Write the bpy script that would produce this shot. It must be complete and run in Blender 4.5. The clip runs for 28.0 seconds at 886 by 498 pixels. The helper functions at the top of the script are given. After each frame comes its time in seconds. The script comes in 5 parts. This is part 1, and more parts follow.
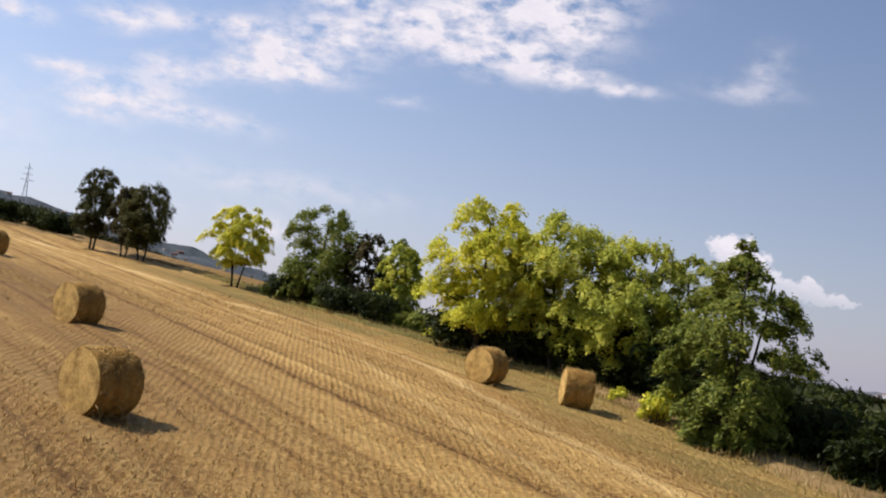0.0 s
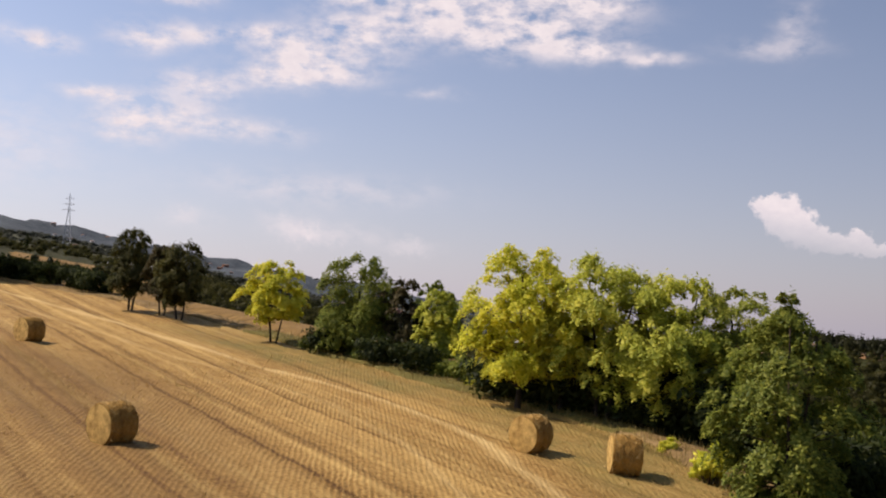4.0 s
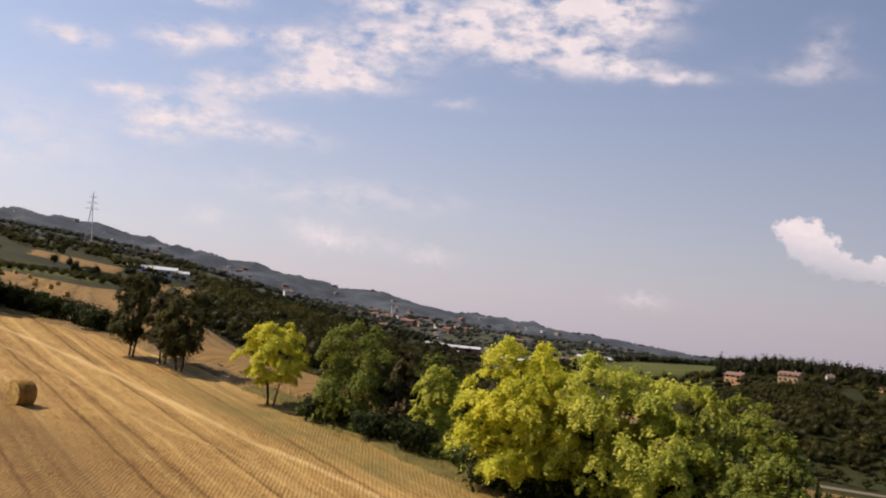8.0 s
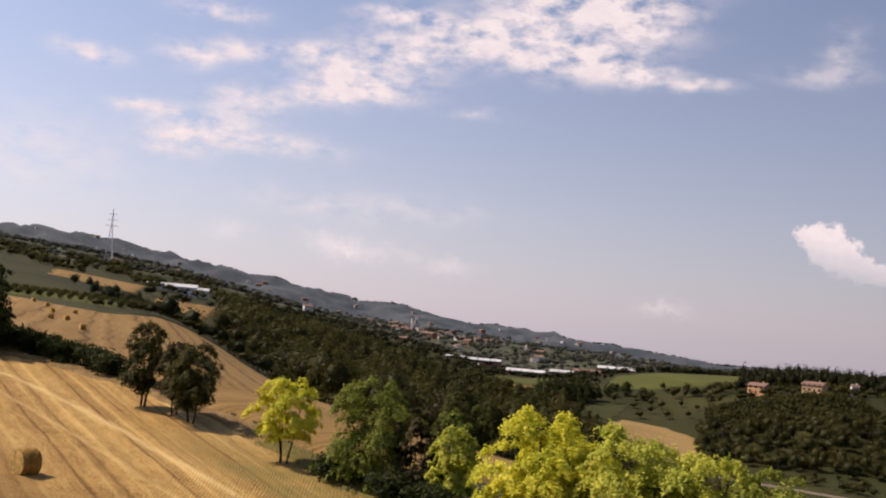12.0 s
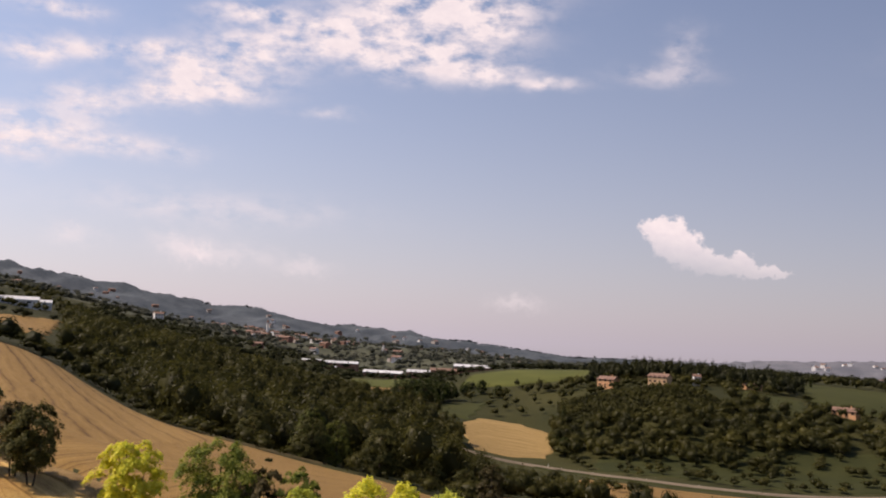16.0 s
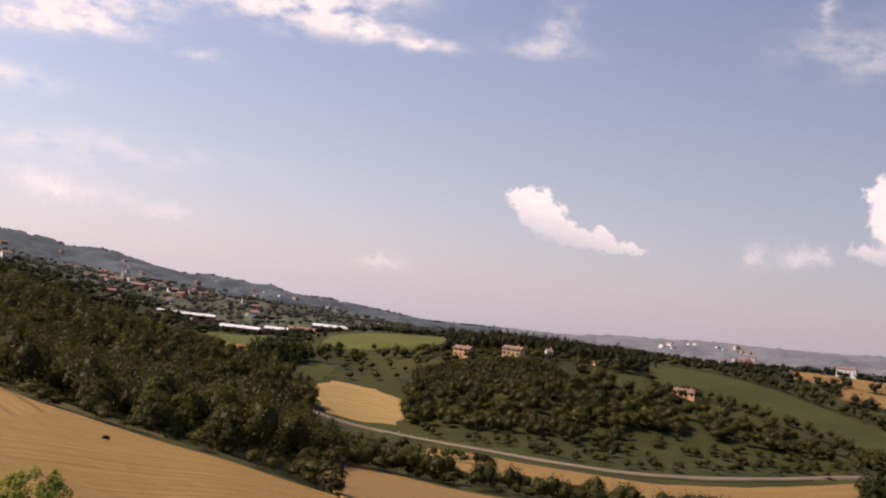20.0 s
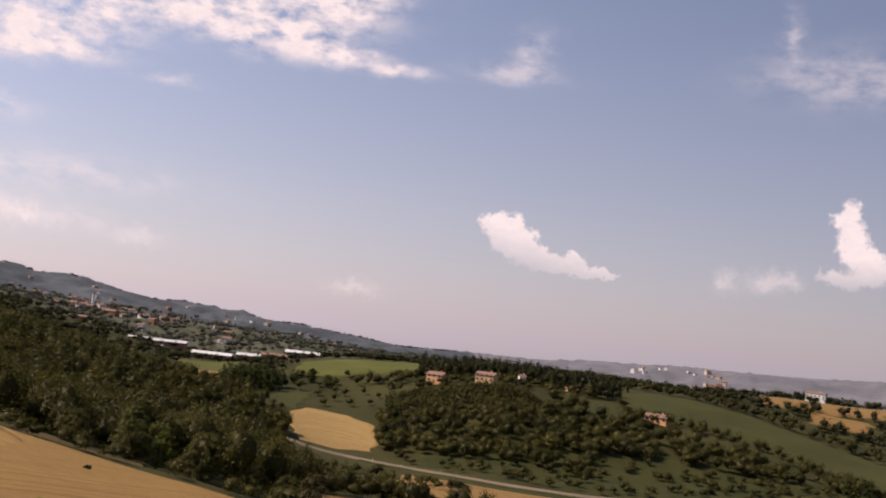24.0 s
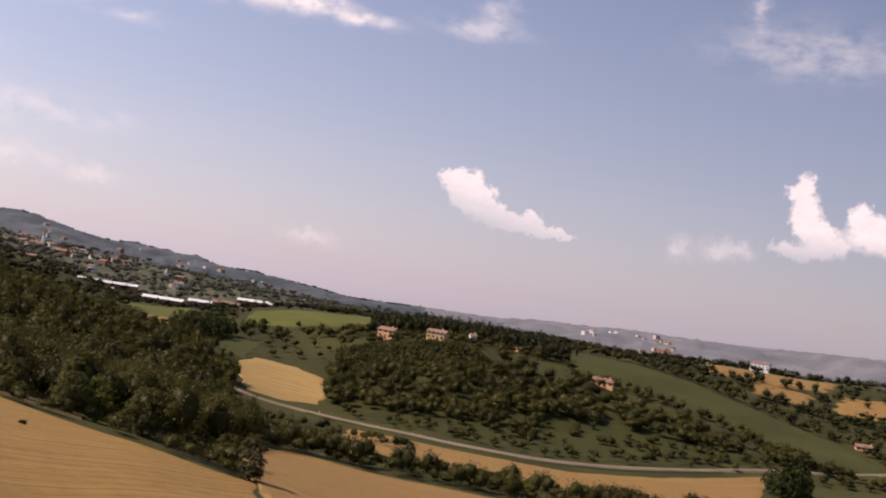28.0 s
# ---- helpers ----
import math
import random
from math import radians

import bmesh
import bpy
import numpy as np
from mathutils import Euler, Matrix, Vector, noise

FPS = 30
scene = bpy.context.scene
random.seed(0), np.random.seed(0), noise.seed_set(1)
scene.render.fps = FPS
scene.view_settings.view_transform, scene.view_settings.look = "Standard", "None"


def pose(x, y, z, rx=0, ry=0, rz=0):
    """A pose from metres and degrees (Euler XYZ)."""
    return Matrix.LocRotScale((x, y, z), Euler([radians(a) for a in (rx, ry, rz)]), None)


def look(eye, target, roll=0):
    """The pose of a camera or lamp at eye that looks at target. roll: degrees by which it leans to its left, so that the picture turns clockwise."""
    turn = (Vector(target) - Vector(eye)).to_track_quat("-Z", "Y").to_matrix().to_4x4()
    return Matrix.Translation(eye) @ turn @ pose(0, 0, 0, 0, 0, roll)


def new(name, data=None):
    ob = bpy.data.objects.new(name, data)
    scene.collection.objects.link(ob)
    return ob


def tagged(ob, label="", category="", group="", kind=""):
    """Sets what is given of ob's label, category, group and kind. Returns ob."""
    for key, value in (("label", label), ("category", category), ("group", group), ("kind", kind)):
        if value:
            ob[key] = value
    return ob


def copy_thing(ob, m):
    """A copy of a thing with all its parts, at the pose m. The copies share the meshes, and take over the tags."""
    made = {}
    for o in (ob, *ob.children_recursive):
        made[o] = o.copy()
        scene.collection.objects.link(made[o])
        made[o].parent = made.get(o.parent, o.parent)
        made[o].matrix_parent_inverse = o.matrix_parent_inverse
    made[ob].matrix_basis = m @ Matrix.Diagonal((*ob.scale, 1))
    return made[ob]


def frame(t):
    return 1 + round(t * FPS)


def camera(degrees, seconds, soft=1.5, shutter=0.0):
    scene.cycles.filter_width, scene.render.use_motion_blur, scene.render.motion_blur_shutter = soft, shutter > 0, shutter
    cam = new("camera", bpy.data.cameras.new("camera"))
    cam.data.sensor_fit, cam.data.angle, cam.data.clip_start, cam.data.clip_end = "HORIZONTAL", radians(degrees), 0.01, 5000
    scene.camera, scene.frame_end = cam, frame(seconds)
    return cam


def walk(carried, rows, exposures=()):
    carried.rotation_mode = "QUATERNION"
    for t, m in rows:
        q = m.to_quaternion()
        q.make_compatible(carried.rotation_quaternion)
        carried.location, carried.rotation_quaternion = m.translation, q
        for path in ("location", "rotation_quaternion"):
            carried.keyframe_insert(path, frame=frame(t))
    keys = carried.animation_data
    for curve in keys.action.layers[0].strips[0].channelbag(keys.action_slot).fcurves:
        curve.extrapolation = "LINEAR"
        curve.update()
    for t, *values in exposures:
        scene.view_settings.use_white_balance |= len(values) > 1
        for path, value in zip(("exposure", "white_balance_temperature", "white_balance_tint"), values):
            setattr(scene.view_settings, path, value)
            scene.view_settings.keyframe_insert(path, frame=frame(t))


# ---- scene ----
# camera: rises almost straight up over the stubble field and turns to the valley
cam = camera(46.0, 28.0, soft=2.0)
ROWS = (
    (0.0, 0.00, -0.01, 3.02, 94.30, -8.36, -0.39), (0.5, 0.03, 0.07, 3.35, 93.96, -4.66, 0.79),
    (1.0, 0.04, 0.13, 3.74, 95.47, -2.81, 1.53), (1.5, 0.08, 0.19, 4.10, 94.54, -3.21, 1.55),
    (2.0, 0.12, 0.25, 4.40, 94.11, -4.49, 1.32), (2.5, 0.15, 0.32, 4.68, 95.05, -5.50, 1.21),
    (3.0, 0.16, 0.42, 4.94, 93.33, -4.03, 1.77), (3.5, 0.15, 0.52, 5.27, 93.39, -2.96, 2.24),
    (5.5, 0.38, 0.53, 6.94, 93.99, -4.68, 2.50), (6.0, 0.47, 0.58, 7.38, 94.44, -5.65, 2.39),
    (6.5, 0.56, 0.70, 7.77, 93.52, -6.03, 2.51), (7.0, 0.62, 0.87, 8.13, 93.50, -5.85, 2.73),
    (7.5, 0.64, 1.09, 8.47, 94.21, -5.71, 2.94), (8.0, 0.67, 1.34, 8.79, 93.92, -5.49, 3.23),
    (8.5, 0.68, 1.60, 9.04, 93.20, -5.12, 3.49), (9.0, 0.64, 1.82, 9.24, 93.48, -4.83, 3.72),
    (9.5, 0.59, 2.00, 9.45, 94.10, -4.58, 3.88), (10.0, 0.55, 2.14, 9.70, 94.26, -4.46, 3.97),
    (10.5, 0.56, 2.28, 9.96, 94.42, -4.55, 4.04), (11.0, 0.59, 2.42, 10.29, 94.51, -4.65, 4.13),
    (11.5, 0.59, 2.57, 10.62, 94.46, -4.67, 4.23), (13.5, 0.63, 3.05, 12.03, 94.30, -5.40, 4.39),
    (14.0, 0.72, 2.82, 12.37, 94.36, -5.70, 3.69), (14.5, 0.84, 2.52, 12.69, 93.99, -5.27, 2.53),
    (15.0, 0.93, 2.12, 13.01, 93.64, -4.12, 0.87), (15.5, 1.00, 1.67, 13.35, 94.05, -2.90, -1.22),
    (16.0, 1.13, 1.31, 13.85, 94.85, -2.89, -3.48), (16.5, 1.31, 1.08, 14.55, 95.25, -3.02, -6.07),
    (17.0, 1.44, 0.96, 15.28, 95.50, -3.69, -8.31), (17.5, 1.51, 0.91, 15.99, 95.44, -4.52, -9.94),
    (18.0, 1.56, 0.92, 16.62, 95.07, -5.30, -10.81), (18.5, 1.65, 0.96, 17.16, 94.47, -5.99, -11.07),
    (19.0, 1.75, 1.01, 17.59, 93.75, -6.30, -11.14), (19.5, 1.85, 1.03, 17.89, 92.92, -6.42, -11.15),
    (20.0, 1.96, 1.01, 18.06, 93.19, -6.43, -11.06), (20.5, 2.05, 0.93, 18.15, 94.48, -6.35, -10.95),
    (21.0, 2.10, 0.78, 18.22, 95.30, -6.04, -10.82), (21.5, 2.11, 0.58, 18.28, 95.64, -6.01, -10.81),
    (23.5, 0.57, -1.66, 18.42, 94.71, -6.16, -12.43), (24.0, 0.53, -1.85, 18.56, 94.74, -6.30, -12.59),
    (24.5, 0.55, -1.96, 18.73, 94.88, -6.49, -12.79), (25.0, 0.63, -2.00, 18.91, 94.99, -6.90, -13.00),
    (25.5, 0.75, -1.96, 19.11, 95.12, -7.39, -13.22), (26.0, 0.90, -1.84, 19.34, 95.27, -7.78, -13.51),
    (26.5, 1.04, -1.65, 19.64, 95.30, -8.21, -13.87), (27.0, 1.16, -1.42, 19.97, 95.02, -8.62, -14.30),
    (27.5, 1.26, -1.15, 20.34, 93.92, -9.00, -14.72), (28.0, 1.35, -0.86, 20.73, 92.55, -8.83, -15.11),
)

walk(cam, [(r[0], pose(*r[1:])) for r in ROWS], exposures=(
    (0.0, 0.02, 6480, 14), (1.0, 0.0, 6720, 15), (3.0, -0.04, 6930, 18), (6.0, -0.11, 7160, 19), (8.0, -0.09, 7130, 20), (11.0, -0.05, 7280, 22), (15.0, 0.02, 7280, 22), (17.5, -0.02, 7250, 22), (18.5, -0.03, 7440, 23), (20.0, 0.2, 7500, 24), (21.0, 0.02, 7400, 24), (24.0, 0.04, 7520, 25), (27.0, 0.05, 7520, 26), (28.0, 0.14, 7400, 26)))

# ---- light ----
SUN_ELEV, SUN_AZ = 50.0, -82.0          # degrees; azimuth from +y towards +x
sun = new("sun", bpy.data.lights.new("sun", "SUN"))
sun.data.energy, sun.data.angle, sun.data.color = 5.0, radians(0.53), (1.0, 0.94, 0.84)
to_sun = Vector((math.sin(radians(SUN_AZ)) * math.cos(radians(SUN_ELEV)),
                 math.cos(radians(SUN_AZ)) * math.cos(radians(SUN_ELEV)), math.sin(radians(SUN_ELEV))))
sun.matrix_world = look(to_sun * 200, (0, 0, 0))

world = bpy.data.worlds.new("summer_sky")
scene.world = world
world.use_nodes = True
WT = world.node_tree


def node(tree, kind, values=(), **attrs):
    """A node with some of its inputs set or linked: values is a sequence of (input, value or socket)."""
    n = tree.nodes.new(kind)
    for k, v in attrs.items():
        setattr(n, k, v)
    for k, v in values:
        if isinstance(v, bpy.types.NodeSocket):
            tree.links.new(v, n.inputs[k])
        else:
            n.inputs[k].default_value = v
    return n


def math_node(tree, op, a, b=0.0, c=0.0, clamp=False):
    n = node(tree, "ShaderNodeMath", ((0, a), (1, b), (2, c)), operation=op)
    n.use_clamp = clamp
    return n.outputs[0]


def vec(tree, op, a, b=(0, 0, 0)):
    n = node(tree, "ShaderNodeVectorMath", ((0, a), (1, b)), operation=op)
    return n.outputs["Value"] if op == "LENGTH" else n.outputs[0]


def build_sky():
    t = WT
    t.nodes.clear()
    sky = node(t, "ShaderNodeTexSky", sky_type="NISHITA", sun_disc=False, sun_elevation=radians(SUN_ELEV),
               sun_rotation=radians(SUN_AZ), air_density=1.0, dust_density=1.2, ozone_density=3.5, altitude=250)
    way = node(t, "ShaderNodeTexCoord").outputs["Generated"]
    xyz = node(t, "ShaderNodeSeparateXYZ", ((0, way),))
    az = math_node(t, "MULTIPLY", math_node(t, "ARCTAN2", xyz.outputs[0], xyz.outputs[1]), 57.29578)
    el = math_node(t, "MULTIPLY", math_node(t, "ARCSINE", xyz.outputs[2]), 57.29578)
    place = node(t, "ShaderNodeCombineXYZ", ((0, az), (1, el), (2, 0.0))).outputs[0]

    def fbm(scale, stretch, detail=6.0, seed=0.0):
        v = node(t, "ShaderNodeMapping", (("Vector", place), ("Scale", (scale, scale * stretch, 1)), ("Location", (seed, seed, seed))))
        return node(t, "ShaderNodeTexNoise", (("Vector", v.outputs[0]), ("Scale", 1.0), ("Detail", detail), ("Roughness", 0.58)))

    def blobs(where, spots, power):
        total = None
        for a, e, ra, re in spots:
            d = vec(t, "MULTIPLY", vec(t, "SUBTRACT", where, (a, e, 0)), (1 / ra, 1 / re, 0))
            r = vec(t, "LENGTH", d)
            g = math_node(t, "EXPONENT", math_node(t, "MULTIPLY", math_node(t, "POWER", r, power), -0.7))
            total = g if total is None else math_node(t, "ADD", total, g)
        return total

    # high broken sheet of cloud
    warp = vec(t, "MULTIPLY", vec(t, "SUBTRACT", fbm(0.35, 1.6, 3, 7).outputs["Color"], (0.5, 0.5, 0.5)), (3.2, 1.3, 0))
    sheet_at = vec(t, "ADD", place, warp)
    sheet = blobs(sheet_at, ((2.0, 19.2, 4.6, 1.3), (0.8, 16.9, 3.8, 1.5), (5.2, 17.2, 2.4, 1.1), (-4.0, 15.9, 3.0, 1.2), (1.6, 15.0, 2.7, 0.8), (5.0, 14.5, 2.0, 0.6),
                             (8.6, 14.0, 1.5, 0.26), (-8.4, 14.5, 2.6, 1.2), (-11.4, 13.3, 2.2, 0.9), (-9.4, 12.5, 2.0, 0.45), (-12.4, 12.0, 1.7, 0.45),
                             (-15.9, 11.4, 1.7, 0.6), (-18.3, 9.9, 2.3, 0.8), (-19.8, 8.7, 1.6, 0.6), (-14.5, 9.1, 2.7, 0.5), (-24.3, 12.7, 1.5, 0.4),
                             (-19.0, 13.4, 1.2, 0.6), (-16.6, 13.9, 1.3, 0.42), (-13.6, 14.3, 1.5, 0.42), (-21.7, 10.3, 1.3, 0.3), (-8.0, 16.8, 1.8, 0.4), (-17.9, 15.8, 1.8, 0.45)), 2.2)
    faint = blobs(sheet_at, ((-26.5, 7.4, 3.8, 1.7), (15.9, 15.7, 0.75, 1.0), (14.7, 14.6, 1.9, 0.36), (-9.6, 6.3, 5.0, 0.7),
                             (-16.4, 4.4, 1.2, 0.43), (-10.8, 4.3, 1.3, 0.6), (-7.4, 3.9, 1.6, 0.5), (32.8, 15.3, 3.4, 1.0),
                             (29.8, 17.2, 0.43, 1.0), (-3.6, 11.8, 1.2, 0.25)), 2.0)
    grain = fbm(0.5, 1.9, 7, 3).outputs[0]
    gaps = math_node(t, "MULTIPLY", math_node(t, "SUBTRACT", grain, 0.35), 4.2, clamp=True)
    high = math_node(t, "MULTIPLY", math_node(t, "MULTIPLY", sheet, 0.95), gaps, clamp=True)
    thin = math_node(t, "MULTIPLY", math_node(t, "MULTIPLY", faint, 0.42), gaps, clamp=True)
    # heaped clouds near the horizon
    bumps = vec(t, "MULTIPLY", vec(t, "SUBTRACT", fbm(1.9, 1.0, 7, 11).outputs["Color"], (0.5, 0.5, 0.5)), (1.5, 1.4, 0))
    heap_at = vec(t, "ADD", place, bumps)
    heap = blobs(heap_at, ((14.4, 6.45, 0.50, 0.46), (15.0, 6.65, 0.45, 0.42), (15.9, 6.55, 0.48, 0.42), (15.2, 5.95, 0.75, 0.55), (16.5, 6.0, 0.55, 0.45), (16.1, 5.4, 0.80, 0.5),
                           (17.1, 5.0, 0.75, 0.45), (18.1, 4.65, 0.75, 0.36), (19.0, 4.85, 0.46, 0.40), (19.6, 4.75, 0.42, 0.36), (20.3, 4.35, 0.65, 0.27), (21.3, 4.2, 0.6, 0.18), (15.6, 5.2, 0.75, 0.45), (16.8, 4.6, 0.9, 0.42), (18.4, 4.3, 1.0, 0.32), (19.9, 4.1, 0.9, 0.24),
                           (33.4, 8.75, 0.50, 0.50), (33.0, 8.1, 0.60, 0.50), (33.6, 7.4, 0.62, 0.60), (33.5, 6.6, 0.70, 0.60), (34.3, 6.0, 0.90, 0.60), (35.1, 5.5, 0.80, 0.50), (32.5, 5.1, 0.50, 0.42),
                           (33.6, 5.0, 0.9, 0.4), (36.1, 7.3, 0.50, 0.60), (36.6, 6.5, 0.9, 0.75), (37.6, 6.2, 1.1, 0.9)), 2.6)
    small = blobs(heap_at, ((-11.2, 4.2, 0.8, 0.5), (-10.2, 3.9, 0.9, 0.5), (-8.4, 3.8, 0.8, 0.4), (-16.4, 4.5, 0.6, 0.35), (-4.4, 3.4, 1.1, 0.35), (7.4, 2.1, 1.0, 0.3), (-9.9, 3.75, 0.5, 0.35), (27.3, 4.4, 0.43, 0.43), (29.3, 4.6, 0.68, 0.43), (30.5, 4.8, 0.5, 0.31)), 2.0)
    heap = math_node(t, "MULTIPLY", math_node(t, "SUBTRACT", heap, 0.30), 1.5, clamp=True)
    # heaps melt into the haze underneath
    foot = math_node(t, "MAXIMUM", math_node(t, "SUBTRACT", 6.9, math_node(t, "MULTIPLY", az, 0.17)), 3.4)
    foot = math_node(t, "MAXIMUM", foot, math_node(t, "MINIMUM", math_node(t, "MULTIPLY", math_node(t, "SUBTRACT", az, 28.0), 2.0), 4.3))
    base = math_node(t, "MULTIPLY", math_node(t, "ADD", math_node(t, "SUBTRACT", el, foot), 0.25), 0.46, clamp=True)
    heap = math_node(t, "MULTIPLY", heap, base)
    heap = math_node(t, "MAXIMUM", heap, math_node(t, "MULTIPLY", small, 0.4))
    cover = math_node(t, "MAXIMUM", math_node(t, "MAXIMUM", high, thin), heap, clamp=True)
    shade = fbm(1.1, 1.4, 4, 21).outputs[0]
    bright = node(t, "ShaderNodeMix", ((0, shade), (6, (0.70, 0.69, 0.78, 1)), (7, (0.98, 0.94, 0.96, 1))), data_type="RGBA").outputs[2]
    # summer haze: a pale veil over the lowest degrees of the sky
    veil = math_node(t, "MULTIPLY", math_node(t, "EXPONENT", math_node(t, "MULTIPLY", math_node(t, "ABSOLUTE", el), -0.105)), 0.68)
    lit = node(t, "ShaderNodeVectorMath", ((0, sky.outputs[0]), (1, (SKY, SKY, SKY))), operation="MULTIPLY").outputs[0]
    # dusty air scatters more light on the sun's side
    near_sun = node(t, "ShaderNodeVectorMath", ((0, way), (1, tuple(to_sun))), operation="DOT_PRODUCT").outputs["Value"]
    glow = math_node(t, "ADD", math_node(t, "MULTIPLY", near_sun, 0.62), 0.845)
    hazed = node(t, "ShaderNodeMix", ((0, veil), (6, lit), (7, (0.70, 0.685, 0.845, 1))), data_type="RGBA").outputs[2]
    hazed = node(t, "ShaderNodeVectorMath", ((0, hazed), ("Scale", glow)), operation="SCALE").outputs[0]
    mixed = node(t, "ShaderNodeMix", ((0, cover), (6, hazed), (7, bright)), data_type="RGBA").outputs[2]
    back = node(t, "ShaderNodeBackground", (("Color", mixed), ("Strength", 1.0)))
    out = node(t, "ShaderNodeOutputWorld")
    t.links.new(back.outputs[0], out.inputs[0])


SKY = 0.12
build_sky()

# ---- materials ----


def ramp(t, fac, stops):
    n = node(t, "ShaderNodeValToRGB", ((0, fac),))
    el = n.color_ramp.elements
    while len(el) < len(stops):
        el.new(0.5)
    for e, (p, c) in zip(el, stops):
        e.position, e.color = p, (*c, 1)
    return n.outputs[0]


def material(name, dark, light, coarse=0.5, fine=8.0, rough=0.85, bump=0.3, depth=0.05, metal=0.0, third=None, space="Position", stretch=(1, 1, 1), turn=0.0):
    """A matt natural surface: colour from coarse and fine noise, fine relief."""
    m = bpy.data.materials.new(name)
    m.use_nodes = True
    t = m.node_tree
    p = t.nodes["Principled BSDF"]
    if space == "Position":
        at = node(t, "ShaderNodeNewGeometry").outputs["Position"]
    else:
        at = node(t, "ShaderNodeTexCoord").outputs["Object"]
    at = node(t, "ShaderNodeMapping", (("Vector", at), ("Rotation", (0, 0, turn)), ("Scale", stretch))).outputs[0]
    a = node(t, "ShaderNodeTexNoise", (("Vector", at), ("Scale", coarse), ("Detail", 4.0)))
    b = node(t, "ShaderNodeTexNoise", (("Vector", at), ("Scale", fine), ("Detail", 5.0), ("Roughness", 0.7)))
    mixed = math_node(t, "ADD", math_node(t, "MULTIPLY", a.outputs[0], 0.55), math_node(t, "MULTIPLY", b.outputs[0], 0.45))
    mid = third or tuple((q + r) / 2 for q, r in zip(dark, light))
    col = ramp(t, mixed, ((0.33, dark), (0.5, mid), (0.67, light)))
    t.links.new(col, p.inputs["Base Color"])
    p.inputs["Roughness"].default_value, p.inputs["Metallic"].default_value = rough, metal
    p.inputs["Specular IOR Level"].default_value = 0.12
    if bump:
        bn = node(t, "ShaderNodeBump", (("Height", b.outputs[0]), ("Strength", bump), ("Distance", depth)))
        t.links.new(bn.outputs[0], p.inputs["Normal"])
    return m


def leaf_material(name, dark, mid, light, through_light=0.35, patch=0.35, single=0.4):
    """Foliage: colour varies leaf by leaf and tree by tree, some light passes through."""
    m = bpy.data.materials.new(name)
    m.use_nodes = True
    t = m.node_tree
    t.nodes.clear()
    geo = node(t, "ShaderNodeNewGeometry")
    n = node(t, "ShaderNodeTexNoise", (("Vector", geo.outputs["Position"]), ("Scale", patch), ("Detail", 3.0)))
    mixed = math_node(t, "ADD", math_node(t, "MULTIPLY", geo.outputs["Random Per Island"], single), math_node(t, "MULTIPLY", n.outputs[0], 1 - single))
    col = ramp(t, mixed, ((0.25, dark), (0.5, mid), (0.75, light)))
    d = node(t, "ShaderNodeBsdfDiffuse", (("Color", col),))
    tr = node(t, "ShaderNodeBsdfTranslucent", (("Color", col),))
    mx = node(t, "ShaderNodeMixShader", ((0, through_light), (1, d.outputs[0]), (2, tr.outputs[0])))
    gl = node(t, "ShaderNodeBsdfGlossy", (("Color", (1, 1, 1, 1)), ("Roughness", 0.5)))
    fin = node(t, "ShaderNodeMixShader", ((0, 0.008), (1, mx.outputs[0]), (2, gl.outputs[0])))
    out = node(t, "ShaderNodeOutputMaterial")
    t.links.new(fin.outputs[0], out.inputs[0])
    return m



